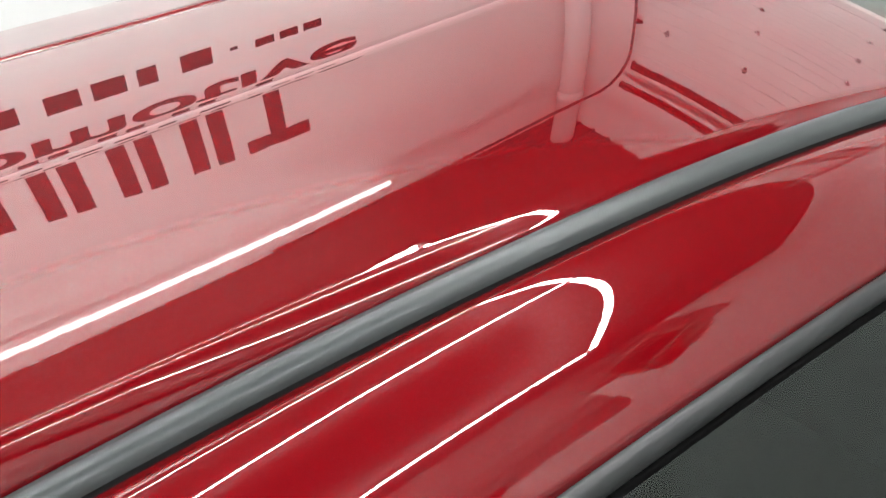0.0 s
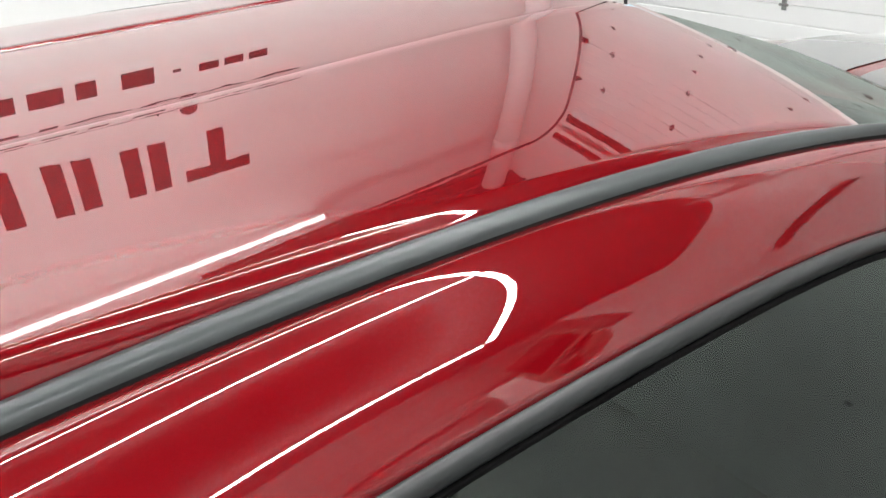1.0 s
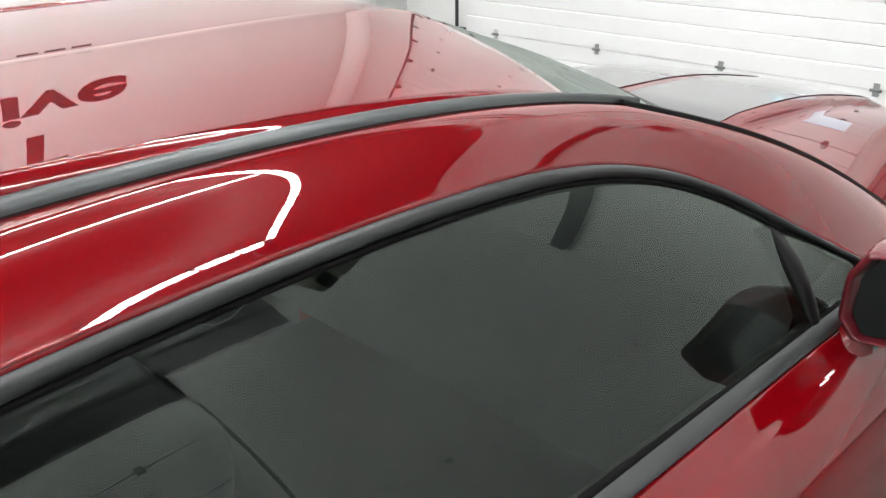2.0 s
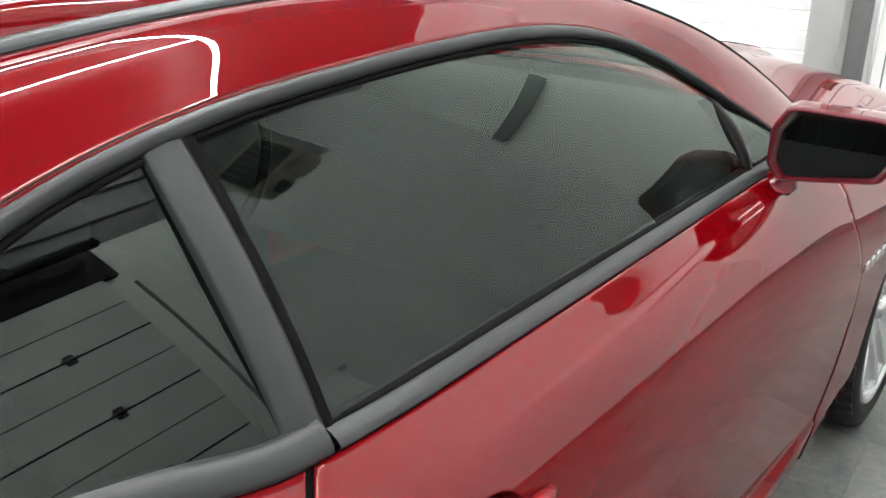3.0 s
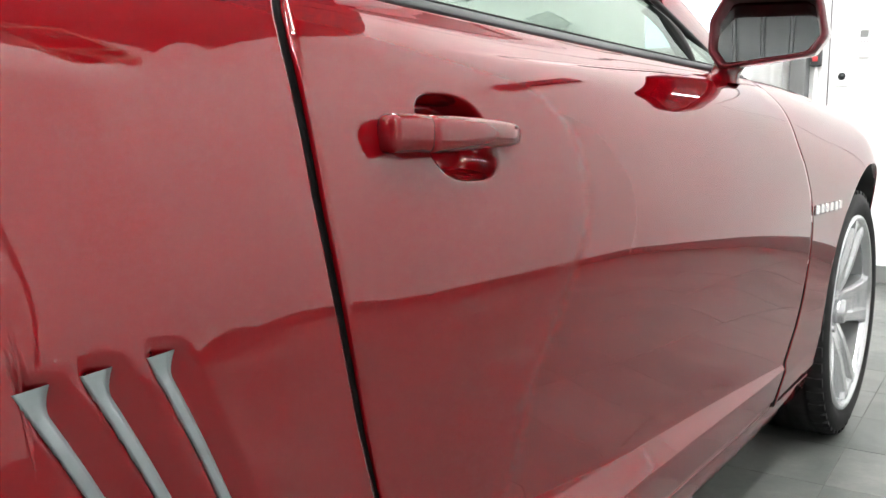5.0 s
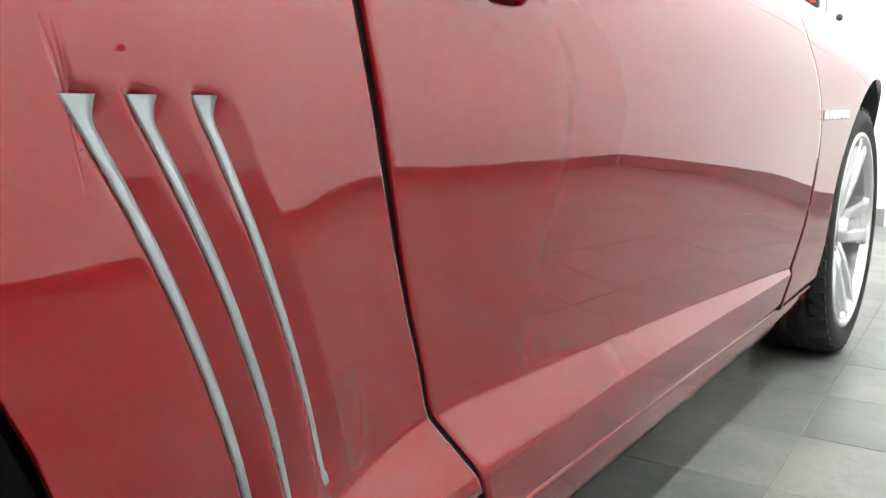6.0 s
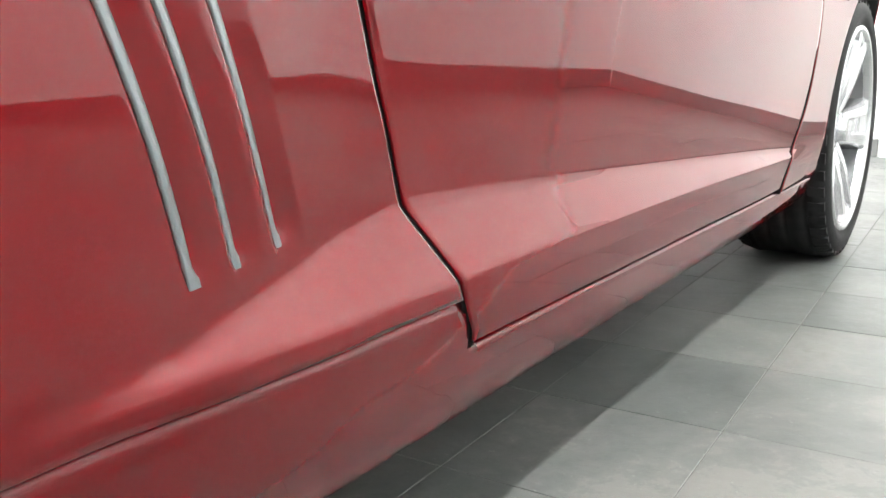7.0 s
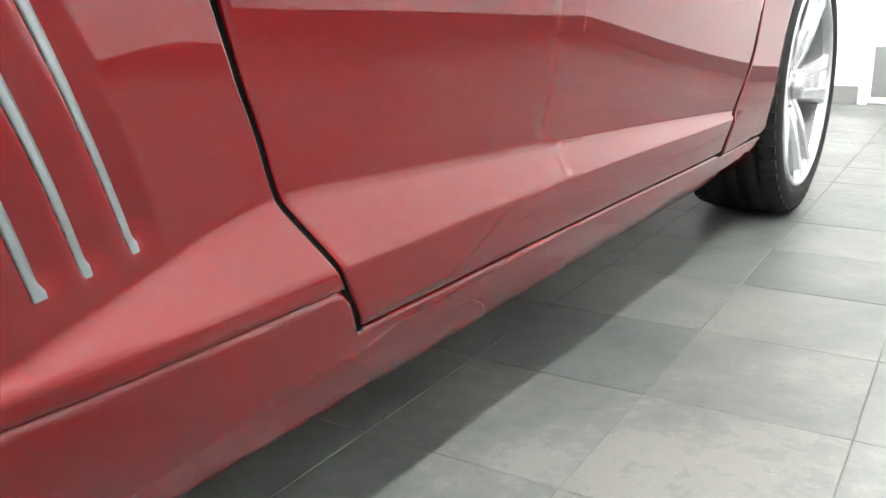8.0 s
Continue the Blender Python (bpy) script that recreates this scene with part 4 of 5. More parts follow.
# ---- door handles ----
def handle_pieces(y0, y1, taper0, taper1, name, label, seam):
    verts, faces = [], []
    n, k = 22, 14
    for i in range(n):
        f = i / (n - 1)
        y = y0 + (y1 - y0) * f
        end = min(1.0, (f * 9 + 0.25)) if taper0 else 1.0
        end2 = min(1.0, ((1 - f) * 5 + 0.30)) if taper1 else 1.0
        e = math.sqrt(end * end2)
        h, d = 0.0165 * (0.55 + 0.45 * e) * (1 - 0.30 * max(0, (y + 0.50) / 0.13)), 0.013 * e
        out = side_x(y, 0.815) + 0.006 + (0.012 if not taper0 else 0.010) * math.sin(math.pi * min(1, max(0, (y + 0.615) / 0.26)))
        zc = 0.815 + 0.001 * math.sin(f * 3)
        for j in range(k):
            a = 2 * math.pi * j / k
            cx, cz = math.cos(a), math.sin(a)
            sx, sz = math.copysign(abs(cx) ** 0.6, cx), math.copysign(abs(cz) ** 0.6, cz)
            verts.append((out + d * sx, y, zc + h * sz))
    for i in range(n - 1):
        for j in range(k):
            j2 = (j + 1) % k
            faces.append((i * k + j, (i + 1) * k + j, (i + 1) * k + j2, i * k + j2))
    faces.append(tuple(range(k)))
    faces.append(tuple((n - 1) * k + j for j in range(k))[::-1])
    return mesh_from(name, verts, faces, RED, None, True, label)


for side, d in enumerate(doors):
    a = handle_pieces(-0.576, -0.5285, True, False, "handle_cap", "red end cap of the door handle", 0)
    b = handle_pieces(-0.5275, -0.368, False, True, "door_handle", "body-coloured pull handle over a scooped cup", 0)
    for o in (a, b):
        if side:
            c = mirrored(o, d)
            bpy.data.objects.remove(o)
        else:
            o.parent = d

# small plain bars where the fender carries its script
for i in range(6):
    y = 0.845 + 0.040 * i
    part("badge_bar", box_bm(side_x(y, 0.66) - 0.002, y, 0.648, side_x(y, 0.66) + 0.004, y + 0.030, 0.670, 0.003), RIM, car, "silver fender badge letter block")


# ---- wheels ----
def wheel(parent, x, y, flip):
    w = new("wheel")
    w.parent = parent
    w.matrix_basis = Matrix.Translation((x, y, HUB_Z)) @ (Matrix.Diagonal((-1, 1, 1, 1)) if flip else Matrix())
    R, r0, half = 0.341, 0.262, 0.122
    prof = [(-half + 0.012, r0), (-half, r0 + 0.02), (-half - 0.004, 0.298), (-half + 0.004, 0.321), (-half + 0.022, 0.336)]
    for a in (-0.078, -0.072, -0.066, -0.028, -0.022, -0.016, 0.016, 0.022, 0.028, 0.066, 0.072, 0.078):
        groove = abs(abs(a) - 0.072) < 0.004 or abs(abs(a) - 0.022) < 0.004
        prof.append((a, R - 0.008 if groove else R - 0.0005 - 0.15 * a * a))
    prof += [(-p, q) for p, q in reversed(prof[:5])]
    n = 96
    verts, faces = [], []
    for i in range(n):
        t = 2 * math.pi * i / n
        for a, r in prof:
            verts.append((a, r * math.cos(t), r * math.sin(t)))
    m = len(prof)
    for i in range(n):
        for j in range(m - 1):
            i2 = (i + 1) % n
            faces.append((i * m + j, i2 * m + j, i2 * m + j + 1, i * m + j + 1))
    mesh_from("tyre", verts, faces, TYRE, w, True, "black low-profile tyre with tread blocks")
    # shoulder blocks of the tread, one ring a side
    for s in (-1, 1):
        verts, faces = [], []
        for i in range(48):
            t = 2 * math.pi * i / 48
            b = len(verts)
            for da, dr in ((-0.045, 0), (0.030, 0), (-0.045, 1), (0.030, 1)):
                for xx in (0.080, 0.116):
                    rr = (R + 0.0008 if xx < 0.1 else R - 0.009) - (0.012 if dr == 0 else 0)
                    tt = t + da + (xx - 0.08) * 0.7
                    verts.append((s * xx, rr * math.cos(tt), rr * math.sin(tt)))
            for q in ((4, 5, 7, 6), (0, 2, 3, 1), (0, 1, 5, 4), (2, 6, 7, 3), (1, 3, 7, 5), (0, 4, 6, 2)):
                faces.append(tuple(b + k for k in (q if s > 0 else q[::-1])))
        mesh_from("tread", verts, faces, TYRE, w, False, "tread shoulder blocks")
    # barrel and lip of the rim
    rp = [(0.116, 0.268), (0.121, 0.265), (0.121, 0.257), (0.112, 0.249), (0.098, 0.246)]
    verts, faces = [], []
    for i in range(n):
        t = 2 * math.pi * i / n
        for a, r in rp:
            verts.append((a, r * math.cos(t), r * math.sin(t)))
    m = len(rp)
    for i in range(n):
        for j in range(m - 1):
            i2 = (i + 1) % n
            faces.append((i * m + j, i * m + j + 1, i2 * m + j + 1, i2 * m + j))
    rim = mesh_from("rim", verts, faces, RIM, w, True, "silver five-spoke alloy rim")
    verts, faces = [], []
    for i in range(n):
        t = 2 * math.pi * i / n
        for a, r in ((0.098, 0.246), (0.02, 0.236), (-0.10, 0.240), (-0.11, 0.262)):
            verts.append((a, r * math.cos(t), r * math.sin(t)))
    for i in range(n):
        for j in range(3):
            i2 = (i + 1) % n
            faces.append((i * 4 + j, i * 4 + j + 1, i2 * 4 + j + 1, i2 * 4 + j))
    mesh_from("rim_barrel", verts, faces, STEELGREY, rim, True, "dull grey inner barrel")
    for k in range(5):
        # broad flat spoke with a shallow tapering trough and deep side walls
        verts, faces = [], []
        t0 = 2 * math.pi * k / 5
        secs = [(0.036, 0.030, 0.070, 0.002), (0.060, 0.042, 0.078, 0.003), (0.100, 0.048, 0.090, 0.004), (0.140, 0.052, 0.099, 0.008), (0.185, 0.057, 0.106, 0.014), (0.222, 0.063, 0.111, 0.013), (0.240, 0.074, 0.1135, 0.005), (0.254, 0.094, 0.1145, 0.001)]
        across = ((-1.10, -0.075), (-1.03, -0.012), (-0.90, 0.0), (-0.46, 0.0), (-0.34, -1), (0.34, -1), (0.46, 0.0), (0.90, 0.0), (1.03, -0.012), (1.10, -0.075))
        for r, hw, xo, dip in secs:
            for w_, dx in across:
                b = hw * w_
                verts.append((xo - dip if dx == -1 else xo + dx, r * math.cos(t0) - b * math.sin(t0), r * math.sin(t0) + b * math.cos(t0)))
        m = len(across)
        for i in range(len(secs) - 1):
            for j in range(m - 1):
                faces.append((i * m + j, (i + 1) * m + j, (i + 1) * m + j + 1, i * m + j + 1))
        faces.append(tuple(range(m)))
        mesh_from("spoke", verts, faces, RIM, rim, False)
        v, f = tube_mesh([(0.055, 0.052 * math.cos(t0 + 0.63), 0.052 * math.sin(t0 + 0.63)), (0.082, 0.052 * math.cos(t0 + 0.63), 0.052 * math.sin(t0 + 0.63))], 0.010, 6)
        mesh_from("wheel_nut", v, f, CHROME, rim, False, "chrome wheel nut")
    bm = bmesh.new()
    bmesh.ops.create_cone(bm, cap_ends=True, segments=40, radius1=0.066, radius2=0.046, depth=0.03)
    part("hub", bm, RIM, rim, "silver wheel hub", True, Matrix.Translation((0.062, 0, 0)) @ pose(0, 0, 0, 0, 90, 0))
    bm = bmesh.new()
    bmesh.ops.create_cone(bm, cap_ends=True, segments=32, radius1=0.036, radius2=0.032, depth=0.030)
    part("hub_cap", bm, RIM, rim, "silver centre cap", True, Matrix.Translation((0.086, 0, 0)) @ pose(0, 0, 0, 0, 90, 0))
    bm = bmesh.new()
    bmesh.ops.create_cone(bm, cap_ends=True, segments=48, radius1=0.165, radius2=0.165, depth=0.026)
    part("brake_disc", bm, STEEL, w, "steel brake disc", True, pose(0.01, 0, 0, 0, 90, 0))
    part("caliper", box_bm(0.0, -0.19, -0.07, 0.06, -0.11, 0.09, 0.015), BLACK, w, "dark brake caliper")
    return w


for y in (FRONT_AXLE, REAR_AXLE):
    wheel(car, 0.805, y, False)
    wheel(car, -0.805, y, True)

# ---- the room ----
LEFT, RIGHT, FRONT, BACK, HIGH = -4.42, 3.0, 4.28, -11.0, 5.0


DOORGREY = surface("pale_grey_door_paint", (0.68, 0.69, 0.685), 0.45, 0, 0.1, 3)
DARKWALL = surface("dark_grey_wall", (0.06, 0.062, 0.062), 0.6, 0, 0.1, 1.5)


def wall(name, x0, y0, z0, x1, y1, z1, mat=WALL, label="plain white painted wall"):
    return tagged(part(name, box_bm(x0, y0, z0, x1, y1, z1), mat), label, "wall", kind="structure")


wall("wall_west", LEFT - 0.15, BACK, 0, LEFT, FRONT + 0.15, HIGH)
wall("wall_east", RIGHT, BACK, 0, RIGHT + 0.15, FRONT + 0.15, HIGH)
wall("wall_south", LEFT - 0.15, BACK - 0.15, 0, RIGHT + 0.15, BACK, HIGH, DARKWALL, "dark grey wall at the far end of the workshop")
wall("wall_north", LEFT, FRONT, 0, RIGHT, FRONT + 0.15, HIGH)
bm = bmesh.new()
pr = []
x = LEFT - 0.1
while x < RIGHT + 0.1:
    pr += [(x, 0.0), (x + 0.18, 0.0), (x + 0.19, -0.02), (x + 0.21, -0.02), (x + 0.22, 0.0)]
    x += 0.23
lo = [[bm.verts.new((px, y, HIGH + pz)) for y in (BACK - 0.1, FRONT + 0.1)] for px, pz in pr]
for a, b in zip(lo, lo[1:]):
    bm.faces.new((a[0], a[1], b[1], b[0]))
bmesh.ops.create_cube(bm, size=1.0, matrix=Matrix.Translation(((LEFT + RIGHT) / 2, (FRONT + BACK) / 2, HIGH + 0.08)) @ Matrix.Diagonal((RIGHT - LEFT + 0.3, FRONT - BACK + 0.3, 0.1, 1)))
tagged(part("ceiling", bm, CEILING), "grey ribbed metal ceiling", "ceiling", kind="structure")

# ribbed metal cladding on the upper east wall, over the garage door
bm = bmesh.new()
pr = []
z = 3.26
while z < HIGH - 0.05:
    pr += [(0.0, z), (0.0, z + 0.18), (-0.015, z + 0.19), (-0.015, z + 0.21), (0.0, z + 0.22)]
    z += 0.23
for y0, y1, low in ((1.60, 2.85, 3.86), (BACK + 0.01, 1.60, 3.26)):
    lo = [[bm.verts.new((RIGHT - 0.012 + px, y, min(pz, HIGH - 0.03))) for y in (y0, y1)] for px, pz in [(0.010, low)] + [q for q in pr if q[1] > low]]
    for a, b in zip(lo, lo[1:]):
        bm.faces.new((a[0], b[0], b[1], a[1]))
tagged(part("cladding", bm, CLADDING), "grey ribbed metal cladding high on the wall", "cladding", kind="structure")

# light tubes on hangers
def led(points, r=0.03, mat=LED, hang=()):
    base = new("light_tube")
    v, f = tube_mesh(points, r, 10)
    mesh_from("tube", v, f, mat, base, True, "glowing white tube")
    a, b = Vector(points[0]), Vector(points[-1])
    for e in (a, b):
        d = (b - a).normalized() * (0.05 if e == b else -0.05)
        v, f = tube_mesh([e, e + d], r * 1.08, 10)
        mesh_from("end_cap", v, f, DOORWHITE, base)
    n = max(2, int((b - a).length / 1.6))
    for k in range(n):
        p = a.lerp(b, (k + 0.5) / n)
        v, f = tube_mesh([p + Vector((0, 0, r)), Vector((p.x, p.y, HIGH - 0.0))], 0.006, 6)
        mesh_from("hanger", v, f, STEELGREY, base)
    return tagged(base, "bright white light tube hung under the ceiling", "light tube", "ceiling light tubes")


LZ, YE = 4.62, 1.88
for xx in (-3.1, -0.8, 2.35):
    led([(xx, -4.94, LZ), (xx, YE - 0.06, LZ)], 0.03, LED_DIM if xx < -3 else LED)
led([(-3.05, YE, LZ), (-0.85, YE, LZ)])
led([(-0.75, YE, LZ), (2.30, YE, LZ)])
led([(-3.05, -5.0, LZ), (-0.85, -5.0, LZ)], 0.018)
led([(-0.75, -5.0, LZ), (2.30, -5.0, LZ)], 0.018)
led([(LEFT + 0.16, -4.5, 4.70), (LEFT + 0.16, 2.20, 4.70)], 0.026, WASH)



# skirting
def skirting(name, x0, y0, x1, y1):
    return tagged(part(name, box_bm(x0, y0, 0.0, x1, y1, 0.10, 0.003, 1), SKIRT), "grey skirting along the wall", "skirting", kind="structure")


skirting("baseboard", LEFT, BACK, LEFT + 0.014, 4.26)
skirting("baseboard", RIGHT - 0.014, 0.86, RIGHT, 4.26)
skirting("baseboard", RIGHT - 0.014, BACK, RIGHT, -2.81)
skirting("baseboard", 0.115, FRONT - 0.014, 0.60, FRONT)
skirting("baseboard", 1.60, FRONT - 0.014, RIGHT - 0.016, FRONT)
skirting("baseboard", LEFT + 0.02, FRONT - 0.014, -3.62, FRONT)


# ---- overhead doors ----
def overhead_door(name, width, height, panes, label, dark=False, reach=3.4):
    """A sectional door in its own frame: x along it, y into the room, z up."""
    d = new(name)
    n = round(height / 0.43)
    h = height / n
    row = 3
    for k in range(n):
        z0 = k * h
        if panes and k == row:
            fr = new("glazed_section")
            fr.parent = d
            for za, zb in ((z0 + 0.004, z0 + 0.03), (z0 + h - 0.175, z0 + h - 0.004)):
                part("section_rail", box_bm(0, 0, za, width, 0.045, zb, 0.004, 1), DOORWHITE, fr)
            xs = [0.0]
            for a, b in panes:
                xs += [a, b]
            xs.append(width)
            for a, b in zip(xs[0::2], xs[1::2]):
                part("section_stile", box_bm(a, 0, z0 + 0.03, b, 0.045, z0 + h - 0.175, 0.003, 1), DOORWHITE, fr)
            for a, b in panes:
                part("pane", box_bm(a, 0.012, z0 + 0.03, b, 0.020, z0 + h - 0.175), SKYPANE, fr, "pane with bright daylight behind it")
                part("pane_bead", box_bm(a - 0.012, 0.044, z0 + 0.018, b + 0.012, 0.052, z0 + 0.032, 0.003, 1), DOORWHITE, fr)
                part("pane_bead", box_bm(a - 0.012, 0.044, z0 + h - 0.177, b + 0.012, 0.052, z0 + h - 0.163, 0.003, 1), DOORWHITE, fr)
            continue
        bm = bmesh.new()
        prof = [(0.0, z0 + 0.0018), (0.045, z0 + 0.0018)]
        for q in (() if dark else (0.25, 0.5, 0.75)):
            zq = z0 + h * q
            prof += [(0.045, zq - 0.008), (0.040, zq), (0.045, zq + 0.008)]
        prof += [(0.045, z0 + h - 0.0018), (0.0, z0 + h - 0.0018)]
        a = [bm.verts.new((0, y, z)) for y, z in prof]
        b = [bm.verts.new((width, y, z)) for y, z in prof]
        for p, q, s_, t in zip(a, a[1:], b[1:], b):
            bm.faces.new((p, q, s_, t))
        bm.faces.new(a[::-1])
        bm.faces.new(b)
        bmesh.ops.recalc_face_normals(bm, faces=bm.faces[:])
        part("section", bm, DOORGREY if dark else DOORWHITE, d)
    if dark:
        for k in range(1, n):
            part("joint_seal", box_bm(0.0, 0.02, k * h - 0.006, width, 0.0470, k * h + 0.006, 0.002, 1), RUBBER, d, "black joint seal")
        for k in range(n):
            part("joint_seal", box_bm(0.0, 0.02, (k + 0.5) * h - 0.004, width, 0.0465, (k + 0.5) * h + 0.004, 0.002, 1), RUBBER, d, "black joint seal")
    part("joint_backing", box_bm(0.01, -0.01, 0.0, width - 0.01, 0.004, height), SKIRT, d, "dark joints between the sections")
    for x in np.arange(0.3, width - 0.1, 0.905):
        for k in range(1, n):
            bm = box_bm(x - 0.035, 0.046, k * h - 0.036, x + 0.035, 0.050, k * h + 0.036, 0.002, 1)
            for v in bm.verts:
                v.co.x = x + (v.co.x - x) * (1 - abs(v.co.z - k * h) / 0.07)
            hg = part("hinge", bm, DARKGREY if dark else CHROME, d, "small steel hinge plate")
            v, f = tube_mesh([(x - 0.03, 0.056, k * h), (x + 0.03, 0.056, k * h)], 0.008, 8)
            mesh_from("hinge_pin", v, f, STEELGREY, hg)
    for side, x in ((-1, -0.05), (1, width + 0.05)):
        pts = [(x, 0.10, 0.02), (x, 0.10, height - 0.15)]
        if reach:
            pts += [(x, 0.10 + 0.36 * (1 - math.cos(a)), height - 0.15 + 0.36 * math.sin(a)) for a in np.linspace(0.15, math.pi / 2, 9)]
            pts.append((x, reach, height + 0.24))
        v, f = tube_mesh(pts, 0.018 if reach else 0.009, 4)
        tr = mesh_from("track", v, f, DARKGREY if reach else STEELGREY, d, False, "dark steel roller track beside the door")
        for k in range(1, n if reach else 1):
            part("roller_bracket", box_bm(x - 0.03, 0.03, k * h - 0.015, x + 0.03, 0.09, k * h + 0.015), DARKGREY, tr)
        for yy in ((0.48 * reach, reach - 0.1) if reach else ()):
            v, f = tube_mesh([(x, yy, height + 0.25), (x, yy, HIGH)], 0.012, 6)
            mesh_from("track_hanger", v, f, DARKGREY, tr)
    v, f = tube_mesh([(-0.05, 0.14, height + 0.22), (width + 0.05, 0.14, height + 0.22)], 0.035, 10)
    mesh_from("spring_shaft", v, f, DARKGREY, d, True, "dark torsion spring shaft over the door")
    part("header", box_bm(-0.08, 0.0, height + 0.01, width + 0.08, 0.03, height + (0.30 if dark else 0.10), 0.004, 1), BLACK if dark else DARKGREY, d, "dark header strip")
    return tagged(d, label, "overhead door", kind="structure")


north = overhead_door("door_1", 3.28, 4.05, [(0.19, 0.72), (2.551, 3.081)], "white sectional overhead door with small panes, closed")
north.matrix_basis = Matrix.Translation((-3.45, FRONT - 0.005, 0)) @ Matrix.Diagonal((1, -1, 1, 1))
east = overhead_door("door_2", 3.4, 2.94, [], "pale grey sectional overhead door with dark joints, closed", True, 0.0)
east.matrix_basis = Matrix.Translation((RIGHT - 0.005, 0.72, 0)) @ pose(0, 0, 0, 0, 0, 90) @ Matrix.Diagonal((-1, 1, 1, 1))


# ---- pipes, posts and switches by the north wall ----
def column(name, x, y, r, z1, mat, label, collars):
    c = new(name)
    v, f = tube_mesh([(x, y, 0.0), (x, y, z1)], r, 28)
    mesh_from("pipe", v, f, mat, c)
    for z in collars:
        v, f = tube_mesh([(x, y, z), (x, y, z + 0.10)], r * 1.10, 28)
        mesh_from("collar", v, f, mat, c)
    return tagged(c, label, "pipe")


column("drain_pipe", -4.02, 3.98, 0.12, HIGH, WALL, "white painted round pipe in the corner", (4.45,))
column("drain_pipe", -0.09, 4.10, 0.085, HIGH, WALL, "white painted round pipe beside the overhead door", (2.6,))
tagged(part("steel_post", box_bm(0.015, FRONT - 0.10, 0, 0.105, FRONT, HIGH, 0.004, 1), STEELGREY), "grey steel post beside the white pipe", "post")
tagged(part("black_crate", box_bm(-4.40, 3.72, 0.0, -4.16, 4.22, 0.34, 0.01), BLACK), "low black plastic crate in the corner", "crate")

ctl = tagged(new("door_control"), "dark door control with green and red buttons", "switch")
part("case", box_bm(0.115, FRONT - 0.05, 1.225, 0.170, FRONT, 1.392, 0.006), DARKGREY, ctl)
for z, mm in ((1.355, GREEN), (1.315, GREEN), (1.265, REDBUTTON)):
    part("button", box_bm(0.128, FRONT - 0.058, z - 0.014, 0.157, FRONT - 0.049, z + 0.014, 0.003), mm, ctl, "push button")
v, f = tube_mesh([(0.142, FRONT - 0.02, 1.39), (0.142, FRONT - 0.02, HIGH - 0.3)], 0.010, 8)
tagged(mesh_from("conduit", v, f, DOORWHITE, None), "thin white conduit running up the wall", "conduit")
v, f = tube_mesh([(0.142, FRONT - 0.02, 0.3), (0.142, FRONT - 0.02, 1.226)], 0.010, 8)
tagged(mesh_from("conduit", v, f, DOORWHITE, None), "thin white conduit running down the wall", "conduit")
tagged(part("trim", box_bm(0.203, FRONT - 0.006, 0.10, 0.211, FRONT, HIGH - 0.02, 0.001, 1), SKIRT), "thin joint strip on the white wall", "strip", kind="structure")

th = tagged(new("thermostat"), "white wall thermostat with a small grey screen", "thermostat")
part("case", box_bm(0.362, FRONT - 0.028, 1.262, 0.418, FRONT, 1.425, 0.006), DOORWHITE, th)
part("screen", box_bm(0.370, FRONT - 0.031, 1.375, 0.410, FRONT - 0.026, 1.412), SKIRT, th, "grey screen")
for k in range(3):
    part("key", box_bm(0.371 + 0.015 * k, FRONT - 0.031, 1.345, 0.379 + 0.015 * k, FRONT - 0.026, 1.353, 0.001, 1), SKIRT, th)


def outlet(m, dark):
    o = new("wall_outlet")
    m = m @ Matrix.Diagonal((0.5, 1, 0.5, 1)) if dark else m
    part("plate", box_bm(-0.036, 0, -0.056, 0.036, 0.008, 0.056, 0.003), DOORWHITE if not dark else SKIRT, o)
    bm = bmesh.new()
    bmesh.ops.create_cone(bm, cap_ends=True, segments=20, radius1=0.020, radius2=0.017, depth=0.008)
    part("socket", bm, DARKGREY, o, "dark socket", True, Matrix.Translation((0, 0.011, 0)) @ pose(0, 0, 0, 90, 0, 0))
    o.matrix_basis = m
    return tagged(o, "small wall outlet with a dark socket", "outlet", "wall outlets")


outlet(Matrix.Translation((0.282, FRONT, 1.165)) @ pose(0, 0, 0, 0, 0, 180), False)
for y, z in ((1.45, 1.36), (3.05, 1.62)):
    outlet(Matrix.Translation((RIGHT, y, z)) @ pose(0, 0, 0, 0, 0, 90), True)

# side door further along the north wall
sd = tagged(new("door_3"), "white side door with a grey lower panel", "door", kind="structure")
part("frame", box_bm(0.615, FRONT - 0.03, 0.0, 0.655, FRONT, 2.10, 0.003, 1), DOORWHITE, sd)
part("frame", box_bm(1.545, FRONT - 0.03, 0.0, 1.585, FRONT, 2.10, 0.003, 1), DOORWHITE, sd)
part("frame", box_bm(0.615, FRONT - 0.03, 2.10, 1.585, FRONT, 2.14, 0.003, 1), DOORWHITE, sd)
part("leaf", box_bm(0.658, FRONT - 0.022, 0.012, 1.542, FRONT - 0.002, 2.097, 0.002, 1), DOORWHITE, sd)
part("kick_panel", box_bm(0.668, FRONT - 0.026, 0.045, 1.532, FRONT - 0.021, 0.315, 0.002, 1), SKIRT, sd, "grey kick panel")

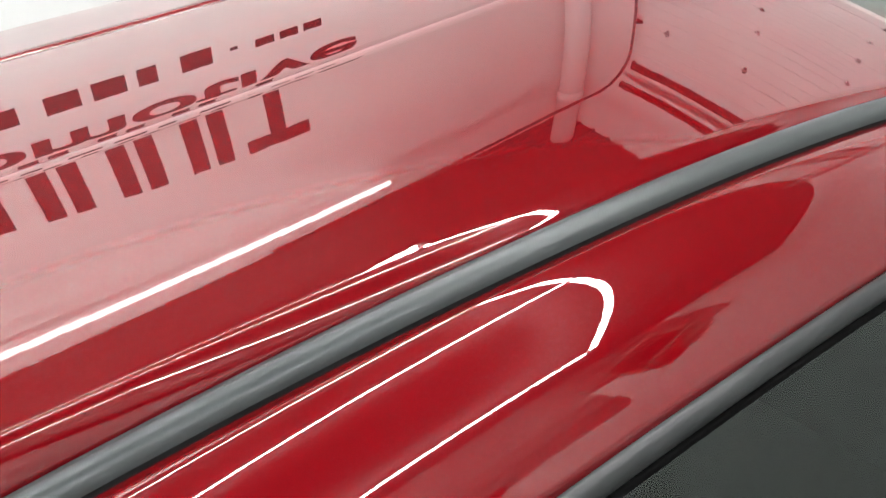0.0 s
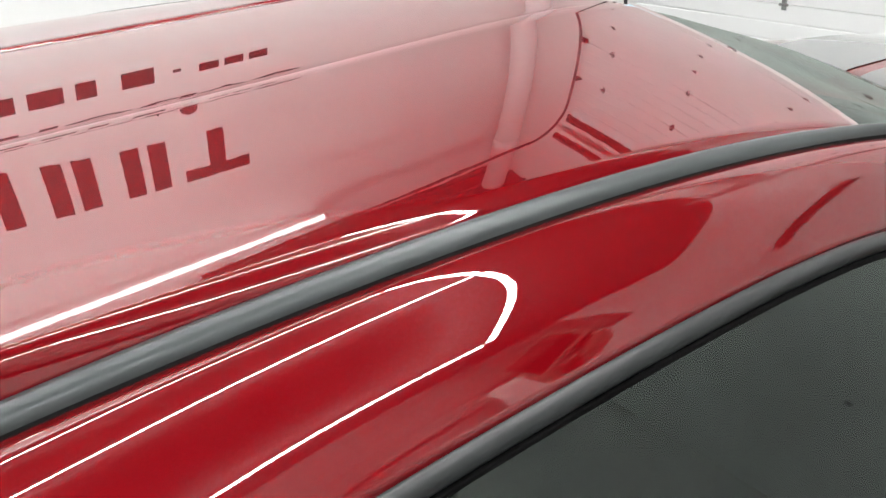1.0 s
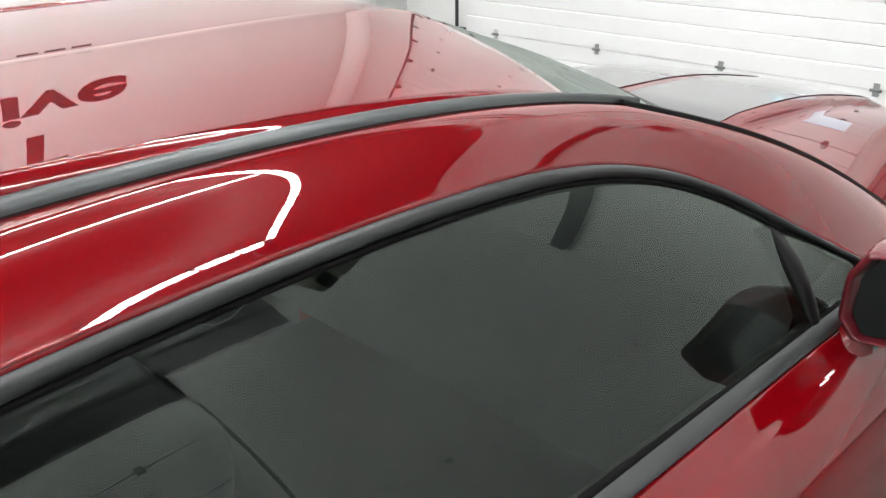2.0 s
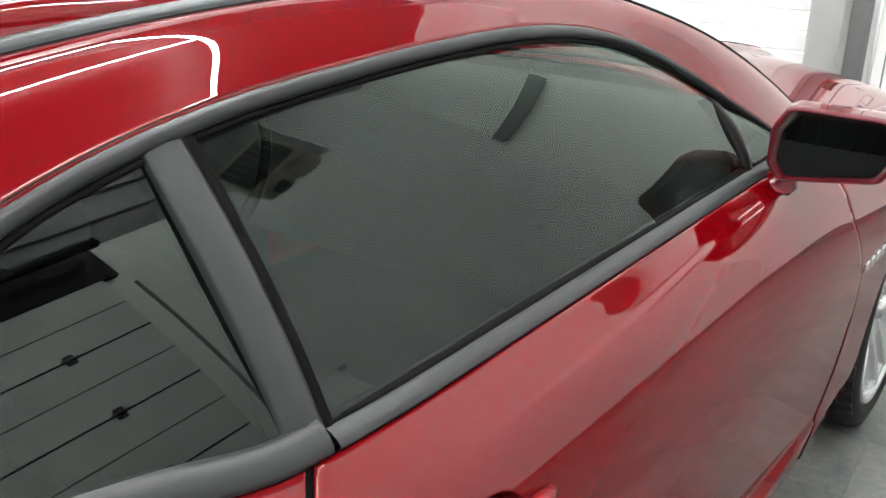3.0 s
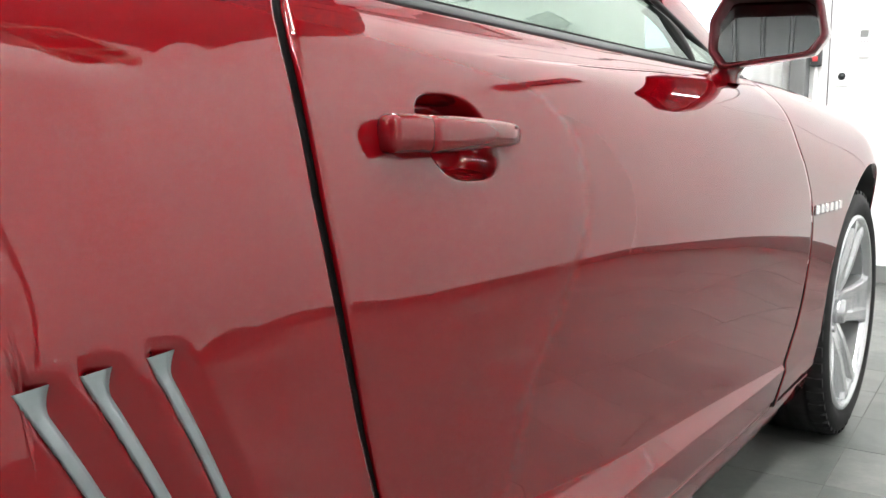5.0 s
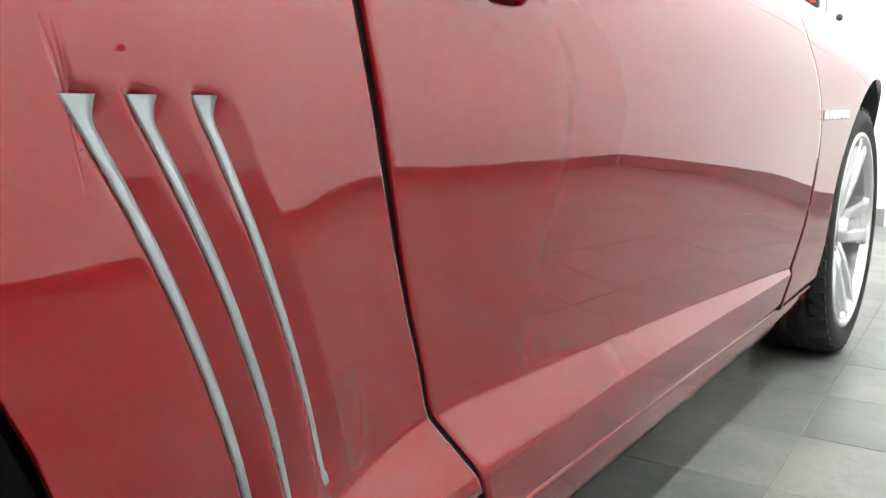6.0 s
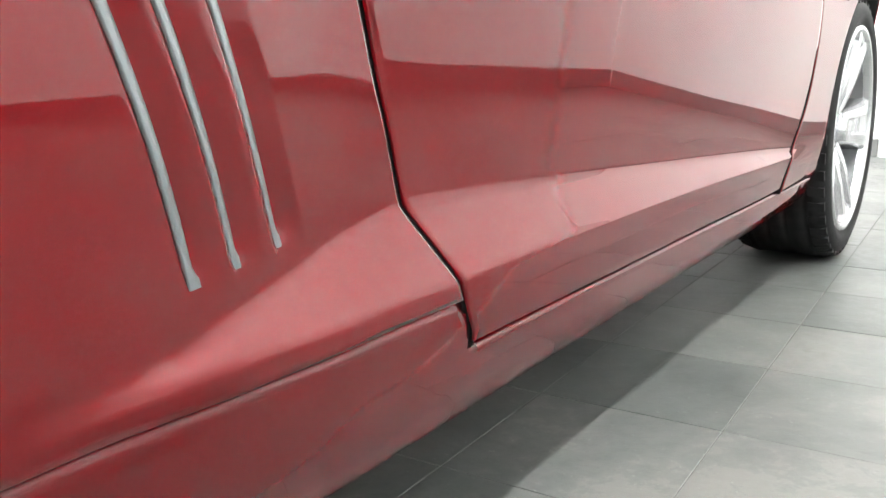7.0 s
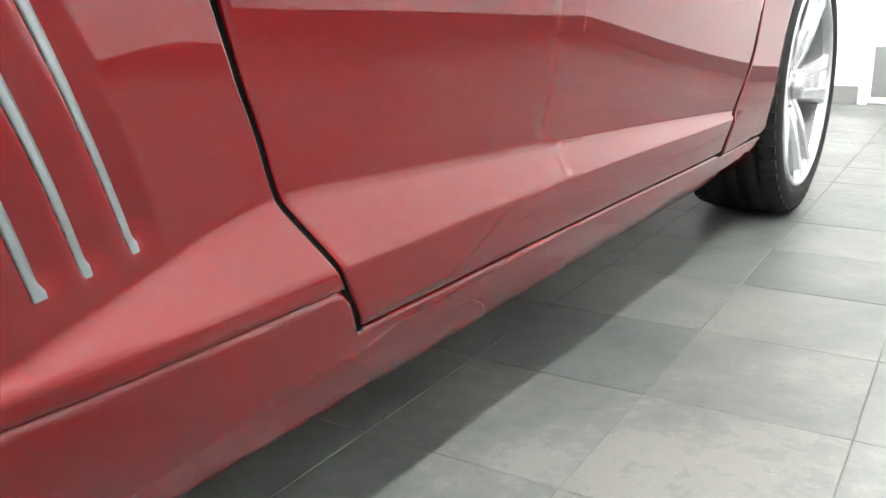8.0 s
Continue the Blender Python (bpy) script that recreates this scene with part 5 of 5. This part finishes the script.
# ---- east wall and ceiling units ----
def unit_heater(m, w, dpt, h):
    """A hung heater: x along its outlet, -y the way it blows, z up."""
    o = new("unit_heater")
    part("casing", box_bm(-w / 2, -dpt / 2, -h / 2, w / 2, dpt / 2, h / 2, 0.012), BEIGE, o)
    f = -dpt / 2
    part("mouth", box_bm(-w / 2 + 0.03, f - 0.006, -h / 2 + 0.03, w / 2 - 0.03, f + 0.004, h / 2 - 0.03), BLACK, o, "black grille mouth")
    for x0, z0, x1, z1 in ((-w / 2, -h / 2, w / 2, -h / 2 + 0.03), (-w / 2, h / 2 - 0.03, w / 2, h / 2), (-w / 2, -h / 2 + 0.03, -w / 2 + 0.03, h / 2 - 0.03), (w / 2 - 0.03, -h / 2 + 0.03, w / 2, h / 2 - 0.03)):
        part("mouth_rim", box_bm(x0, f - 0.03, z0, x1, f + 0.002, z1, 0.003, 1), BEIGE, o, "pale sheet metal rim")
    for k in range(6):
        x = -w / 2 + 0.07 + k * (w - 0.14) / 5
        part("louvre", box_bm(x - 0.004, f - 0.016, 0.0, x + 0.004, f - 0.006, h / 2 - 0.04), STEELGREY, o)
    part("gas_box", box_bm(-w / 2 + 0.02, -0.16, -h / 2 - 0.10, -w / 2 + 0.16, 0.02, -h / 2 + 0.002, 0.01), BEIGE, o, "small beige control box")
    part("motor", box_bm(-w / 2 + 0.20, -0.04, -h / 2 - 0.07, -w / 2 + 0.28, 0.06, -h / 2 + 0.002, 0.01), BLACK, o, "small black motor housing")
    o.matrix_basis = m
    return tagged(o, "beige ceiling unit heater with a black grille", "heater")


at = Matrix.Translation((2.32, 1.50, 3.16)) @ pose(0, 0, 0, 0, 0, -38) @ pose(0, 0, 0, 14, 0, 0)
heater = unit_heater(at, 0.34, 0.40, 0.34)
for dy in (-0.12, 0.12):
    v, f = tube_mesh([at.inverted() @ Vector((2.32, 1.50 + dy, z)) for z in (3.28, HIGH)], 0.010, 6)
    mesh_from("hanger_rod", v, f, DARKGREY, heater, False, "thin dark rod up to the ceiling")
tagged(part("strip_heater", box_bm(1.85, 4.16, 3.02, 2.97, 4.27, 3.16, 0.01), DARKGREY), "dark strip heater on the wall", "heater")


# ---- wall sign: a trade word in letters, the names as plain bars ----
def letters(text, y0, y1, z0, z1, name, label):
    cu = bpy.data.curves.new(name, "FONT")
    cu.body, cu.extrude, cu.offset = text, 0.004, 0.022
    ob = bpy.data.objects.new("tmp", cu)
    scene.collection.objects.link(ob)
    me = bpy.data.meshes.new_from_object(ob.evaluated_get(bpy.context.evaluated_depsgraph_get()))
    bpy.data.objects.remove(ob)
    co = np.empty(len(me.vertices) * 3)
    me.vertices.foreach_get("co", co)
    co = co.reshape(-1, 3)
    lo, hi = co.min(0), co.max(0)
    out = np.empty_like(co)
    out[:, 1] = y0 + (co[:, 0] - lo[0]) / (hi[0] - lo[0]) * (y1 - y0)
    out[:, 2] = z0 + (co[:, 1] - lo[1]) / (hi[1] - lo[1]) * (z1 - z0)
    out[:, 0] = LEFT + 0.001 + (co[:, 2] - lo[2])
    me.vertices.foreach_set("co", out.ravel())
    me.materials.clear()
    me.materials.append(SIGN)
    me.update()
    return tagged(new(name, me), label, "sign")


letters("automotive", -1.60, 2.02, 3.08, 3.37, "wall_lettering", "large dark letters on the white wall")
sg = tagged(new("wall_sign"), "row of dark plain bars on the white wall", "sign")
part("bar", box_bm(LEFT, 1.13, 3.82, LEFT + 0.006, 1.61, 3.92), SIGN, sg)
for a, b in ((1.31, 1.43), (0.90, 1.02), (0.72, 0.84), (0.42, 0.54), (0.24, 0.36), (-0.06, 0.06), (-0.24, -0.12), (-0.54, -0.42)):
    part("bar", box_bm(LEFT, a, 3.52, LEFT + 0.006, b, 3.92 if a < 1.3 else 3.82), SIGN, sg)
for z in (3.52, 3.67, 3.81):
    part("bar", box_bm(LEFT, -1.1, z, LEFT + 0.006, -0.68, z + 0.11), SIGN, sg)
lo = tagged(new("wall_sign"), "row of small dark plain bars on the white wall", "sign")
for k in range(9):
    y = 0.80 - k * 0.27
    part("bar", box_bm(LEFT, y, 2.52, LEFT + 0.006, y + 0.20 - 0.08 * (k % 3 == 1), 2.78), SIGN, lo)
for k in range(4):
    y = 1.12 + k * 0.17
    part("bar", box_bm(LEFT, y, 2.64, LEFT + 0.006, y + (0.13 if k else 0.05), 2.76 if k else 2.69), SIGN, lo)

# floor
fl = tagged(part("floor", box_bm(LEFT - 0.15, BACK - 0.15, -0.10, RIGHT + 0.15, FRONT + 0.15, -0.0011), GROUT), "grey slate tile floor with pale joints", "floor", kind="structure")
WIDE, LONG, TURN = 0.285, 0.302, -0.043
ct, st_ = math.cos(TURN), math.sin(TURN)
bm = box_bm(-WIDE / 2 + 0.0010, -LONG / 2 + 0.0010, -0.006, WIDE / 2 - 0.0010, LONG / 2 - 0.0010, 0.0, 0.0006, 1)
tile_me = bpy.data.meshes.new("tile")
bm.to_mesh(tile_me)
bm.free()
tile_me.materials.append(TILE)
far_v, far_f = [], []
ORIGIN = (1.003, 0.086)
for i in range(-22, 11):
    for j in range(-42, 20):
        u, v = (i + 0.5) * WIDE, (j + 0.5) * LONG
        px, py = ORIGIN[0] + u * ct + v * st_, ORIGIN[1] - u * st_ + v * ct
        if not (LEFT - 0.1 < px < RIGHT + 0.1 and BACK - 0.1 < py < FRONT + 0.05):
            continue
        if 0.1 < px < 2.6 and -0.9 < py < 4.3:
            t = new("tile", tile_me)
            t.parent = fl
            t.matrix_basis = Matrix.Translation((px, py, random.uniform(-0.0004, 0.0004))) @ Matrix.Rotation(-TURN, 4, "Z") @ Matrix.Rotation(math.pi * random.randrange(2), 4, "Z")
        else:
            b = len(far_v)
            h, k = WIDE / 2 - 0.0013, LONG / 2 - 0.0013
            for a, c in ((-h, -k), (h, -k), (h, k), (-h, k)):
                far_v.append((px + a * ct + c * st_, py - a * st_ + c * ct, 0.0))
            far_f.append((b, b + 1, b + 2, b + 3))
o = mesh_from("floor_tiles", far_v, far_f, TILE, None, False)
tagged(o, "grey slate floor tiles under and round the car", "floor tiles", kind="stuff")
